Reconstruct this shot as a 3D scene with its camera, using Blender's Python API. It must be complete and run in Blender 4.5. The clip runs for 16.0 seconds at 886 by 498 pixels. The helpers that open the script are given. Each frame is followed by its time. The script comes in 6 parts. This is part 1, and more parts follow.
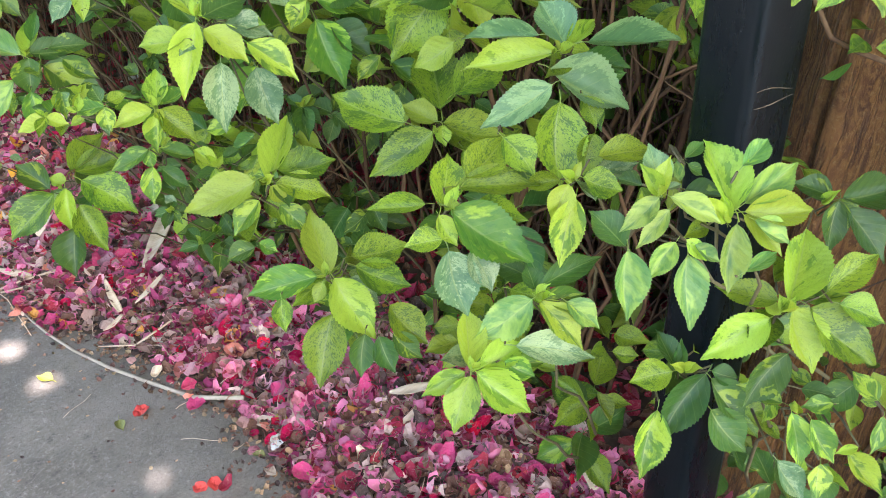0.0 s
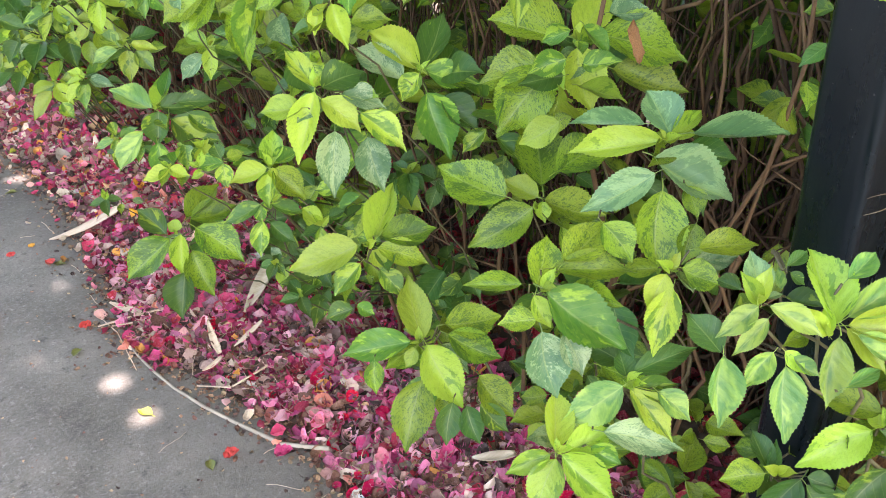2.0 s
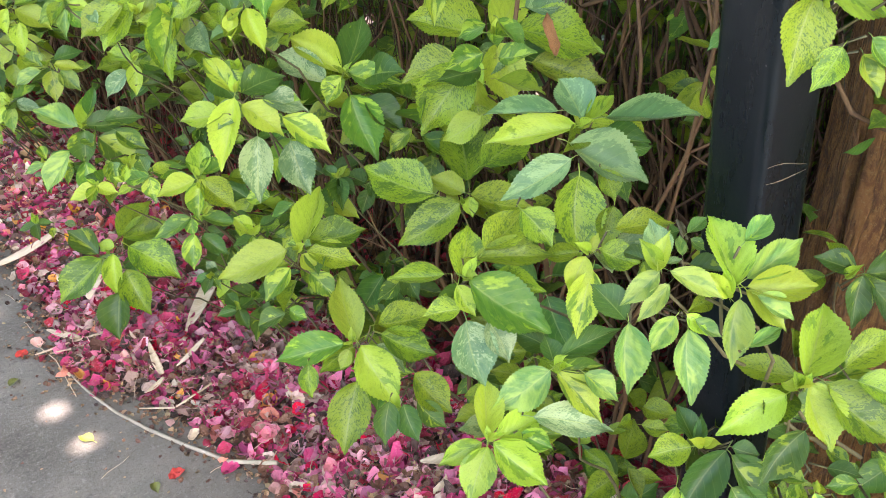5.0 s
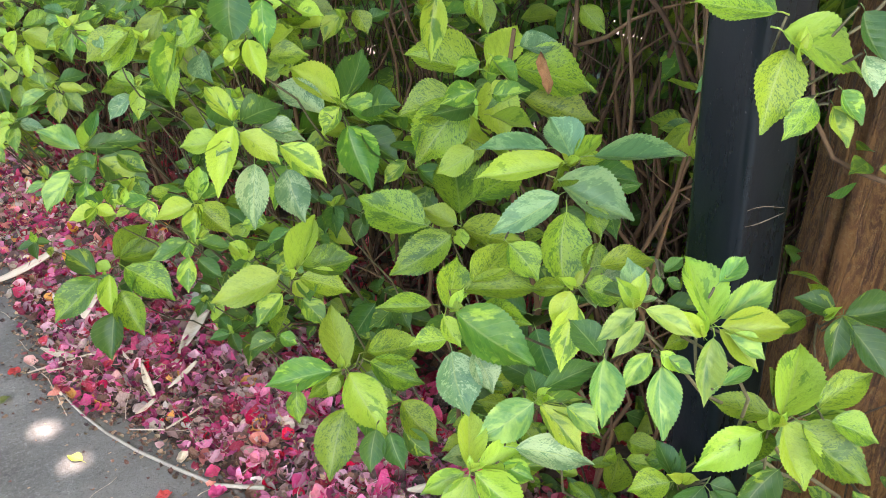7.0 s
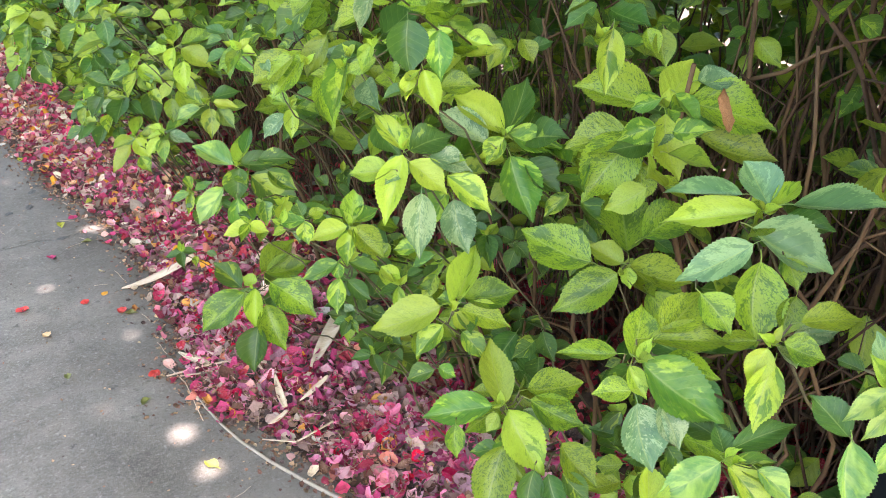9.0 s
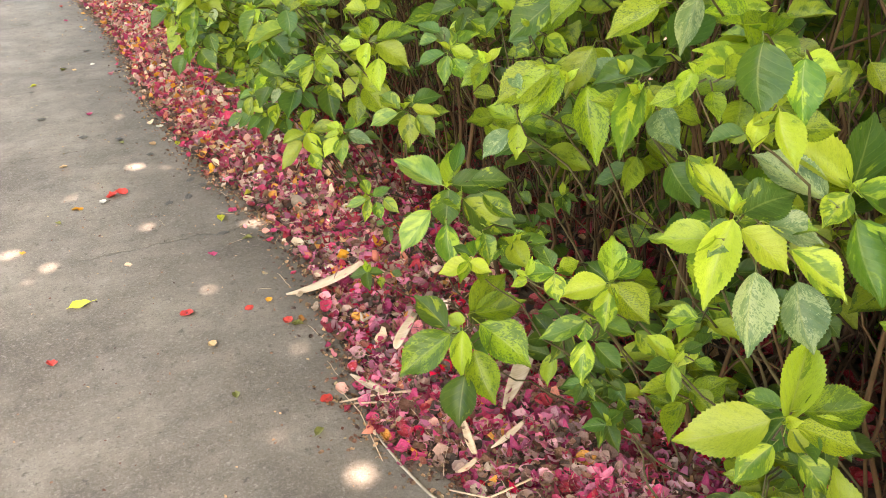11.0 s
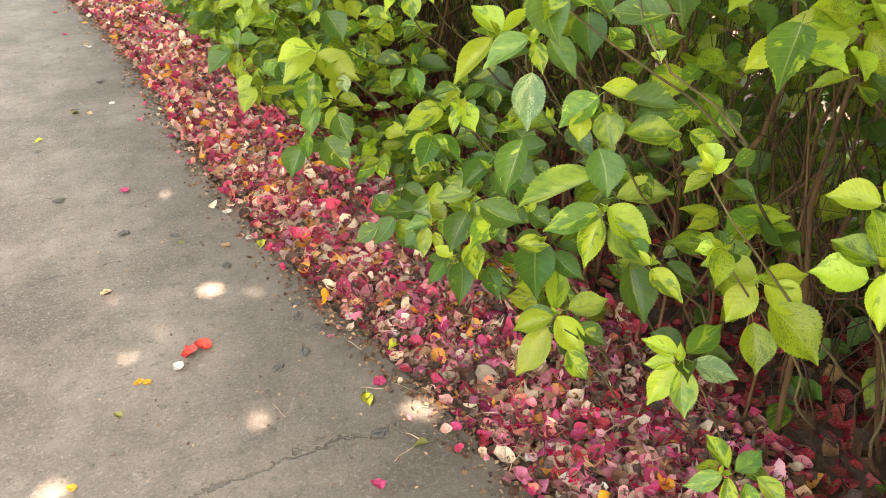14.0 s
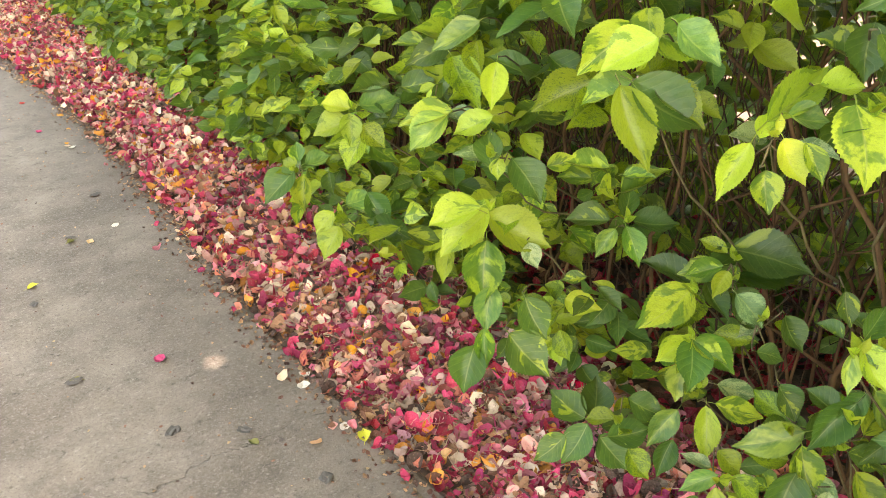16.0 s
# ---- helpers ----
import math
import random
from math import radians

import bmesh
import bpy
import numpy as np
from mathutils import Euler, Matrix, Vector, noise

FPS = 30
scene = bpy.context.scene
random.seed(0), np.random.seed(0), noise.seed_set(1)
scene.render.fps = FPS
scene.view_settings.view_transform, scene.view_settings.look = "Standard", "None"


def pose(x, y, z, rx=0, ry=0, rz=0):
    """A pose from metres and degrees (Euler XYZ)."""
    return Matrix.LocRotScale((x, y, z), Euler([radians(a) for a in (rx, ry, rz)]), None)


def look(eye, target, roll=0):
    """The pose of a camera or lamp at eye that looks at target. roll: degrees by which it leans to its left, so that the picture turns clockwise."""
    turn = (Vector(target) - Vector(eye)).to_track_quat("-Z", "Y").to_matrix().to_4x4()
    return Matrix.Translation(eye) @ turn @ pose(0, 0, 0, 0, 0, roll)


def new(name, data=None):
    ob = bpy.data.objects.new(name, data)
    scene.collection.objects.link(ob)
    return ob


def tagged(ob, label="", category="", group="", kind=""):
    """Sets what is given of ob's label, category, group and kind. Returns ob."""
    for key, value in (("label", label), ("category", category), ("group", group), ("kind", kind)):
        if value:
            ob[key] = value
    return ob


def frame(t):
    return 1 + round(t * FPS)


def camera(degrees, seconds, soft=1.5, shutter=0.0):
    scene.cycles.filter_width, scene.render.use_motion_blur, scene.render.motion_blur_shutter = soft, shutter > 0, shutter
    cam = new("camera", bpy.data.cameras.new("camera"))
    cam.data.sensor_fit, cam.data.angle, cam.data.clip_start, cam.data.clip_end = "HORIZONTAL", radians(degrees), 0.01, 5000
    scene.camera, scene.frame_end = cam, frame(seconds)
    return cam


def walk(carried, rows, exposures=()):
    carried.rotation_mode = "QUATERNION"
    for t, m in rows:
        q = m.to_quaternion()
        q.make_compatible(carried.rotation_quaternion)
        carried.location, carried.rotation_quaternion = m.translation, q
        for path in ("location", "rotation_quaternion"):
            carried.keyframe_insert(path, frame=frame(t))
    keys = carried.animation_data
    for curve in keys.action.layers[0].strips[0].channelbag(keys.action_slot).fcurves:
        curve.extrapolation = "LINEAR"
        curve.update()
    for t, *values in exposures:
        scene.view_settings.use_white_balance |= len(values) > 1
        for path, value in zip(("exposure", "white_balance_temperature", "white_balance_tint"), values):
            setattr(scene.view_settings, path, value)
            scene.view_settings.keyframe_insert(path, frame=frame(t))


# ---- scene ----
cam = camera(56.1, 16.0, 0.9)
PATH = [
    (0, (0.125, 0.08, 1.265), (1.33, 1.219, 0.146), 1.2),
    (0.5, (0.111, 0.081, 1.275), (1.276, 1.327, 0.231), 1.8),
    (1, (0.106, 0.076, 1.284), (1.235, 1.372, 0.263), 2.1),
    (1.5, (0.116, 0.07, 1.291), (1.216, 1.391, 0.269), 1.8),
    (2, (0.121, 0.082, 1.297), (1.205, 1.421, 0.281), 1.0),
    (2.5, (0.119, 0.085, 1.298), (1.194, 1.452, 0.31), -0.6),
    (3, (0.114, 0.087, 1.294), (1.199, 1.459, 0.323), -1.6),
    (3.5, (0.12, 0.085, 1.278), (1.218, 1.445, 0.306), -2.1),
    (4, (0.126, 0.07, 1.275), (1.248, 1.406, 0.299), -1.9),
    (4.5, (0.133, 0.055, 1.278), (1.284, 1.359, 0.291), -1.2),
    (4.7, (0.139, 0.052, 1.276), (1.301, 1.345, 0.287), -0.8),
    (6.8, (0.144, 0.031, 1.288), (1.35, 1.326, 0.356), 1.2),
    (7, (0.139, 0.03, 1.289), (1.339, 1.337, 0.365), 1.3),
    (7.5, (0.129, 0.038, 1.289), (1.301, 1.364, 0.357), 1.3),
    (8, (0.122, 0.054, 1.286), (1.249, 1.413, 0.347), 1.0),
    (8.5, (0.107, 0.076, 1.296), (1.197, 1.479, 0.377), 0.9),
    (9, (0.084, 0.115, 1.307), (1.112, 1.575, 0.404), 0.6),
    (9.2, (0.066, 0.132, 1.306), (1.067, 1.612, 0.408), 0.5),
    (11.3, (0.03, 0.606, 1.295), (0.813, 2.17, 0.326), -0.3),
    (11.5, (0.02, 0.701, 1.299), (0.803, 2.259, 0.321), -0.2),
    (12, (-0.015, 0.894, 1.29), (0.768, 2.437, 0.287), -0.1),
    (12.5, (0.033, 1.108, 1.267), (0.817, 2.635, 0.241), 0.1),
    (13, (0.074, 1.321, 1.277), (0.864, 2.836, 0.236), 0.1),
    (13.5, (0.024, 1.588, 1.282), (0.832, 3.094, 0.244), 0.2),
    (14, (-0.036, 1.789, 1.281), (0.796, 3.291, 0.255), -0.0),
    (14.5, (-0.024, 2.041, 1.291), (0.843, 3.535, 0.283), -0.3),
    (14.9, (-0.044, 2.216, 1.283), (0.849, 3.708, 0.294), -0.6),
    (15, (-0.033, 2.262, 1.292), (0.862, 3.748, 0.297), -0.7),
    (15.5, (-0.098, 2.468, 1.292), (0.84, 3.938, 0.312), -0.7),
    (16, (-0.108, 2.624, 1.274), (0.855, 4.096, 0.323), -1.2),
]
walk(cam, [(t, look(eye, target, roll)) for t, eye, target, roll in PATH], [(0.0, 3.22, 7000, 8), (2.0, 3.26, 7300, 10), (4.5, 3.30, 7600, 11), (6.8, 3.22, 7150, 8), (9.2, 3.33, 7400, 9), (11.3, 3.25, 10600, 12), (16.0, 3.40, 10800, 11)])

# ---- sky, sun and exposure ----
SUN_DIR = Vector((-0.12, -0.52, 0.85)).normalized()          # towards the sun
world = bpy.data.worlds.new("sky")
scene.world = world
world.use_nodes = True
wn = world.node_tree
sky = wn.nodes.new("ShaderNodeTexSky")
sky.sky_type, sky.sun_disc = "NISHITA", False
sky.sun_elevation = math.asin(SUN_DIR.z)
sky.sun_rotation = math.atan2(SUN_DIR.x, SUN_DIR.y)
sky.dust_density, sky.ozone_density = 2.0, 1.0
wn.links.new(sky.outputs[0], wn.nodes["Background"].inputs[0])
wn.nodes["Background"].inputs[1].default_value = 0.15
sun = new("sun", bpy.data.lights.new("sun", "SUN"))
sun.data.energy, sun.data.angle, sun.data.color = 4.0, radians(0.5), (0.94, 0.86, 1.0)
sun.matrix_world = look(SUN_DIR * 30, (0, 0, 0))


# ---- materials ----
def mat(name):
    m = bpy.data.materials.new(name)
    m.use_nodes = True
    return m, m.node_tree, m.node_tree.nodes["Principled BSDF"]


def node(nt, kind, *ins, **attrs):
    """A node with its inputs set from values or sockets, by order."""
    n = nt.nodes.new(kind)
    for k, v in attrs.items():
        if k == "operation":
            n.operation = v
        elif k == "noise_dimensions":
            n.noise_dimensions = v
        elif k == "data_type":
            n.data_type = v
        elif k == "feature":
            n.feature = v
    for i, v in enumerate(ins):
        if v is None:
            continue
        if isinstance(v, bpy.types.NodeSocket):
            nt.links.new(v, n.inputs[i])
        else:
            n.inputs[i].default_value = v
    return n


def M(nt, op, *ins):
    return node(nt, "ShaderNodeMath", *ins, operation=op).outputs[0]


def rgb(c):
    return (*c, 1.0)


def mix(nt, fac, a, b):
    n = nt.nodes.new("ShaderNodeMix")
    n.data_type = "RGBA"
    for sock, v in ((n.inputs[0], fac), (n.inputs[6], a), (n.inputs[7], b)):
        if isinstance(v, bpy.types.NodeSocket):
            nt.links.new(v, sock)
        else:
            sock.default_value = rgb(v) if isinstance(v, tuple) and len(v) == 3 else v
    return n.outputs[2]


def ramp(nt, fac, stops, constant=False):
    n = nt.nodes.new("ShaderNodeValToRGB")
    r = n.color_ramp
    r.interpolation = "CONSTANT" if constant else "LINEAR"
    while len(r.elements) < len(stops):
        r.elements.new(0.5)
    for e, (p, c) in zip(r.elements, stops):
        e.position, e.color = p, rgb(c) if len(c) == 3 else c
    nt.links.new(fac, n.inputs[0])
    return n.outputs[0]


def noise_tex(nt, vec, scale, detail=3.0, rough=0.55, distortion=0.0):
    n = nt.nodes.new("ShaderNodeTexNoise")
    if vec is not None:
        nt.links.new(vec, n.inputs["Vector"])
    n.inputs["Scale"].default_value, n.inputs["Detail"].default_value = scale, detail
    n.inputs["Roughness"].default_value, n.inputs["Distortion"].default_value = rough, distortion
    return n.outputs[0]


def step(nt, v, lo, hi):
    n = nt.nodes.new("ShaderNodeMapRange")
    nt.links.new(v, n.inputs[0])
    for i, x in ((1, lo), (2, hi)):
        if isinstance(x, bpy.types.NodeSocket):
            nt.links.new(x, n.inputs[i])
        else:
            n.inputs[i].default_value = x
    return n.outputs[0]


def bump(nt, height, strength, distance):
    n = nt.nodes.new("ShaderNodeBump")
    n.inputs["Strength"].default_value, n.inputs["Distance"].default_value = strength, distance
    nt.links.new(height, n.inputs["Height"])
    return n.outputs[0]


def piece_random(nt):
    """One random number for each leaf or petal, whether it is an object or an island of a joined mesh."""
    a = nt.nodes.new("ShaderNodeObjectInfo").outputs["Random"]
    b = nt.nodes.new("ShaderNodeNewGeometry").outputs["Random Per Island"]
    return M(nt, "FRACT", M(nt, "ADD", M(nt, "MULTIPLY", a, 7.31), b))


def leaf_material(name, dark, light, patch, speckle, spread=0.0, rough=0.34, flecks=0.6, soft=0.03, blend=0.38):
    """Variegated leaf: light and dark zones that follow the side veins, speckles, veins and a pale midrib.
    patch: share of the light colour; speckle: how much the zones are broken up; spread: how much patch varies."""
    m, nt, bsdf = mat(name)
    r = piece_random(nt)
    uv = nt.nodes.new("ShaderNodeUVMap")
    xyz = node(nt, "ShaderNodeSeparateXYZ", uv.outputs[0])
    u, v = xyz.outputs[0], M(nt, "SUBTRACT", xyz.outputs[1], 0.5)
    a = M(nt, "ABSOLUTE", v)
    s = M(nt, "SUBTRACT", u, M(nt, "MULTIPLY", a, 0.5))
    side = M(nt, "MULTIPLY", M(nt, "SIGN", v), 1.7)
    zone = node(nt, "ShaderNodeCombineXYZ", M(nt, "MULTIPLY", s, 2.1), M(nt, "ADD", side, M(nt, "MULTIPLY", v, 1.5)), M(nt, "MULTIPLY", r, 61.0)).outputs[0]
    big = noise_tex(nt, zone, 1.5, 2.5, 0.6, 0.6)
    fine = node(nt, "ShaderNodeCombineXYZ", M(nt, "MULTIPLY", s, 1.6), v, M(nt, "MULTIPLY", r, 37.0)).outputs[0]
    small = noise_tex(nt, fine, 19.0, 2.5, 0.65)
    field = M(nt, "ADD", big, M(nt, "MULTIPLY", M(nt, "SUBTRACT", small, 0.5), speckle))
    r2 = M(nt, "FRACT", M(nt, "MULTIPLY", r, 17.0))
    cut = M(nt, "ADD", 0.5 + (0.5 - patch) * 0.42, M(nt, "MULTIPLY", M(nt, "SUBTRACT", r2, 0.5), spread))
    mask = step(nt, field, M(nt, "SUBTRACT", cut, soft), M(nt, "ADD", cut, soft))
    mid = tuple((1 - blend) * d + blend * l for d, l in zip(dark, light))
    streak = node(nt, "ShaderNodeCombineXYZ", M(nt, "MULTIPLY", s, 1.15), M(nt, "MULTIPLY", v, 0.72), M(nt, "MULTIPLY", r, 83.0)).outputs[0]
    fleck = M(nt, "ADD", noise_tex(nt, streak, 33.0, 3.5, 0.65, 0.4), M(nt, "MULTIPLY", M(nt, "SUBTRACT", big, 0.5), -0.35))
    shade = noise_tex(nt, zone, 4.0, 3.0)
    col = mix(nt, mask, mix(nt, step(nt, shade, 0.36, 0.64), dark, mid), mix(nt, step(nt, shade, 0.45, 0.75), light, tuple(0.8 * l + 0.2 * d for d, l in zip(dark, light))))
    col = mix(nt, M(nt, "MULTIPLY", step(nt, fleck, 0.535, 0.56), flecks), col, tuple(0.85 * d + 0.15 * l for d, l in zip(dark, light)))
    rib = M(nt, "SUBTRACT", 1.0, step(nt, a, 0.008, 0.03))
    vein = M(nt, "SUBTRACT", 1.0, step(nt, M(nt, "PINGPONG", M(nt, "MULTIPLY", s, 7.0), 0.5), 0.0, 0.07))
    lines = M(nt, "MAXIMUM", rib, M(nt, "MULTIPLY", vein, 0.45))
    col = mix(nt, M(nt, "MULTIPLY", lines, 0.46), col, (0.37, 0.44, 0.13))
    net = noise_tex(nt, fine, 60.0, 3.0, 0.7)
    col = mix(nt, M(nt, "MULTIPLY", step(nt, net, 0.45, 0.66), 0.30), col, mid)
    tint = node(nt, "ShaderNodeHueSaturation", M(nt, "ADD", 0.485, M(nt, "MULTIPLY", r2, 0.03)), 1.0, M(nt, "ADD", 0.74, M(nt, "MULTIPLY", r, 0.56)), 1.0, col).outputs[0]
    nt.links.new(tint, bsdf.inputs["Base Color"])
    bsdf.inputs["Roughness"].default_value = rough
    bsdf.inputs["Specular IOR Level"].default_value = 0.45
    quilt = M(nt, "ADD", M(nt, "MULTIPLY", M(nt, "PINGPONG", M(nt, "MULTIPLY", s, 7.0), 0.5), 1.2), M(nt, "MULTIPLY", noise_tex(nt, fine, 30.0, 2.0), 0.5))
    nt.links.new(bump(nt, quilt, 0.24, 0.004), bsdf.inputs["Normal"])
    tl = nt.nodes.new("ShaderNodeBsdfTranslucent")
    nt.links.new(mix(nt, 0.32, tint, (0.32, 0.42, 0.015)), tl.inputs[0])
    sh = nt.nodes.new("ShaderNodeMixShader")
    sh.inputs[0].default_value = 0.40
    nt.links.new(bsdf.outputs[0], sh.inputs[1])
    nt.links.new(tl.outputs[0], sh.inputs[2])
    nt.links.new(sh.outputs[0], nt.nodes["Material Output"].inputs[0])
    return m


LEAF = {
    "g": leaf_material("leaf_green", (0.040, 0.122, 0.028), (0.32, 0.44, 0.05), 0.04, 0.07, 0.22, 0.34, 0.14, 0.02, 0.12),
    "v": leaf_material("leaf_patched", (0.066, 0.185, 0.030), (0.400, 0.535, 0.060), 0.44, 0.12, 0.16, 0.32, 0.32, 0.035, 0.22),
    "y": leaf_material("leaf_lime", (0.118, 0.232, 0.028), (0.395, 0.520, 0.060), 0.84, 0.22, 0.14, 0.32, 0.34, 0.015),
    "m": leaf_material("leaf_mottled", (0.040, 0.110, 0.022), (0.262, 0.372, 0.030), 0.80, 0.5, 0.2, 0.34, 0.95),
    # a little bluish sky sheen is painted into this smooth green
    "s": leaf_material("leaf_smooth", (0.080, 0.210, 0.060), (0.37, 0.50, 0.095), 0.40, 0.04, 0.25, 0.28, 0.05, 0.10, 0.3),
    # the blue-green colour stands in for sky reflected on glossy leaves
    "b": leaf_material("leaf_sky_sheen", (0.098, 0.205, 0.092), (0.25, 0.385, 0.155), 0.48, 0.42, 0.14, 0.28, 0.5, 0.035, 0.3),
    "p": leaf_material("leaf_pale", (0.075, 0.185, 0.085), (0.38, 0.48, 0.23), 0.45, 0.8, 0.14, 0.32, 0.8),
}
FOLIAGE = leaf_material("leaf_mixed", (0.042, 0.128, 0.024), (0.28, 0.41, 0.04), 0.36, 0.4, 0.5, 0.36, 0.4, 0.03, 0.2)


def petal_material(name, stops):
    m, nt, bsdf = mat(name)
    r = piece_random(nt)
    geo = nt.nodes.new("ShaderNodeNewGeometry").outputs["Position"]
    col = ramp(nt, r, stops, True)
    n, fine = noise_tex(nt, geo, 75.0, 4.0, 0.65), noise_tex(nt, geo, 210.0, 4.0, 0.7)
    col = mix(nt, M(nt, "MULTIPLY", step(nt, n, 0.54, 0.70), 0.45), col, (0.26, 0.13, 0.10))
    col = mix(nt, M(nt, "MULTIPLY", step(nt, fine, 0.54, 0.68), 0.30), col, (0.66, 0.47, 0.43))
    r2 = M(nt, "FRACT", M(nt, "MULTIPLY", r, 23.0))
    col = node(nt, "ShaderNodeHueSaturation", M(nt, "ADD", 0.492, M(nt, "MULTIPLY", r2, 0.016)), 1.06, M(nt, "ADD", 0.58, M(nt, "MULTIPLY", r2, 1.14)), 1.0, col).outputs[0]
    nt.links.new(col, bsdf.inputs["Base Color"])
    bsdf.inputs["Roughness"].default_value = 0.75
    bsdf.inputs["Specular IOR Level"].default_value = 0.3
    crinkle = M(nt, "ADD", noise_tex(nt, geo, 95.0, 3.0, 0.6, 1.0), M(nt, "MULTIPLY", fine, 0.5))
    nt.links.new(bump(nt, crinkle, 0.9, 0.008), bsdf.inputs["Normal"])
    tl = nt.nodes.new("ShaderNodeBsdfTranslucent")
    nt.links.new(col, tl.inputs[0])
    sh = nt.nodes.new("ShaderNodeMixShader")
    sh.inputs[0].default_value = 0.25
    nt.links.new(bsdf.outputs[0], sh.inputs[1])
    nt.links.new(tl.outputs[0], sh.inputs[2])
    nt.links.new(sh.outputs[0], nt.nodes["Material Output"].inputs[0])
    return m


MAGENTA, PINK, ROSE, WINE = (0.57, 0.095, 0.215), (0.67, 0.23, 0.36), (0.70, 0.40, 0.46), (0.36, 0.05, 0.08)
BROWN, TAN, CREAM, ORANGE, SALMON, DARK = (0.20, 0.105, 0.075), (0.42, 0.27, 0.17), (0.66, 0.55, 0.43), (0.60, 0.27, 0.09), (0.60, 0.235, 0.18), (0.10, 0.07, 0.06)
PETAL_PINK = petal_material("bract_pink", [(0, MAGENTA), (0.20, PINK), (0.41, ROSE), (0.52, WINE), (0.60, BROWN), (0.73, DARK), (0.79, (0.34, 0.22, 0.19)), (0.90, (0.60, 0.45, 0.40)), (0.95, (0.58, 0.03, 0.09))])
PETAL_MIXED = petal_material("bract_mixed", [(0, (0.52, 0.08, 0.165)), (0.17, (0.62, 0.24, 0.29)), (0.28, (0.58, 0.22, 0.18)), (0.36, WINE), (0.46, BROWN), (0.53, DARK), (0.64, (0.42, 0.28, 0.18)), (0.71, (0.66, 0.33, 0.11)), (0.79, (0.68, 0.56, 0.44)), (0.90, (0.62, 0.36, 0.33))])
PETAL_PALE = petal_material("bract_pale", [(0, (0.78, 0.68, 0.55)), (0.25, (0.74, 0.47, 0.30)), (0.45, (0.76, 0.36, 0.08)), (0.58, (0.70, 0.24, 0.30)), (0.72, (0.66, 0.50, 0.44)), (0.86, (0.60, 0.10, 0.19))])
PETAL_DRY = petal_material("bract_dry", [(0, (0.36, 0.045, 0.07)), (0.36, (0.25, 0.05, 0.055)), (0.56, (0.16, 0.08, 0.05)), (0.74, (0.21, 0.12, 0.07)), (0.84, DARK), (0.92, (0.34, 0.20, 0.11)), (0.96, (0.52, 0.13, 0.18))])
CHAFF = petal_material("chaff", [(0, BROWN), (0.35, DARK), (0.6, TAN), (0.85, (0.30, 0.22, 0.14))])


def plain_material(name, c1, c2, scale, rough=0.7, strength=0.3, distance=0.003, metal=0.0, stretch=(1, 1, 1)):
    """Two colours mixed by noise at two scales, with relief."""
    m, nt, bsdf = mat(name)
    co = nt.nodes.new("ShaderNodeTexCoord").outputs["Object"]
    mp = node(nt, "ShaderNodeMapping", co).outputs[0]
    mp.node.inputs["Scale"].default_value = stretch
    r = M(nt, "MULTIPLY", nt.nodes.new("ShaderNodeObjectInfo").outputs["Random"], 40.0)
    vec = node(nt, "ShaderNodeVectorMath", mp, r, operation="ADD").outputs[0]
    n1, n2 = noise_tex(nt, vec, scale, 4.0), noise_tex(nt, vec, scale * 5, 4.0)
    f = M(nt, "ADD", M(nt, "MULTIPLY", step(nt, n1, 0.35, 0.65), 0.6), M(nt, "MULTIPLY", step(nt, n2, 0.35, 0.65), 0.4))
    nt.links.new(mix(nt, f, c1, c2), bsdf.inputs["Base Color"])
    bsdf.inputs["Roughness"].default_value, bsdf.inputs["Metallic"].default_value = rough, metal
    nt.links.new(bump(nt, M(nt, "ADD", n1, n2), strength, distance), bsdf.inputs["Normal"])
    return m


STEM = plain_material("stem_bark", (0.066, 0.031, 0.013), (0.155, 0.087, 0.037), 25, 0.85, 0.6, 0.002, 0, (1, 1, 0.3))
TWIG = plain_material("twig_green_brown", (0.07, 0.055, 0.025), (0.15, 0.125, 0.055), 40, 0.7)
STRAW = plain_material("dry_sheath", (0.50, 0.36, 0.235), (0.74, 0.585, 0.43), 22, 0.7, 0.5, 0.002, 0, (0.3, 3, 1))
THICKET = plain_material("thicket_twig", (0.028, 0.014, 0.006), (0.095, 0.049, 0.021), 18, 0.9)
SOIL = plain_material("soil", (0.05, 0.034, 0.025), (0.13, 0.085, 0.06), 9, 0.95, 0.8, 0.01)
RED = plain_material("bract_red", (0.55, 0.02, 0.035), (0.72, 0.10, 0.06), 60, 0.6)
HOT = plain_material("bract_magenta", (0.52, 0.02, 0.10), (0.62, 0.08, 0.22), 60, 0.6)
AMBER = plain_material("petal_orange", (0.70, 0.27, 0.02), (0.80, 0.42, 0.05), 60, 0.6)
PEACH = plain_material("petal_peach", (0.66, 0.42, 0.20), (0.75, 0.55, 0.32), 60, 0.6)
WHITE = plain_material("petal_white", (0.62, 0.58, 0.50), (0.76, 0.74, 0.68), 60, 0.6)
CHIP = plain_material("dark_chip", (0.06, 0.06, 0.055), (0.15, 0.14, 0.13), 60, 0.8)
PAPER = plain_material("paper", (0.62, 0.60, 0.56), (0.78, 0.77, 0.74), 30, 0.8)
FALLEN = plain_material("fallen_leaf", (0.50, 0.52, 0.03), (0.66, 0.64, 0.10), 40, 0.55)
OLIVE = plain_material("fallen_leaf_olive", (0.10, 0.13, 0.03), (0.24, 0.22, 0.06), 40, 0.6)


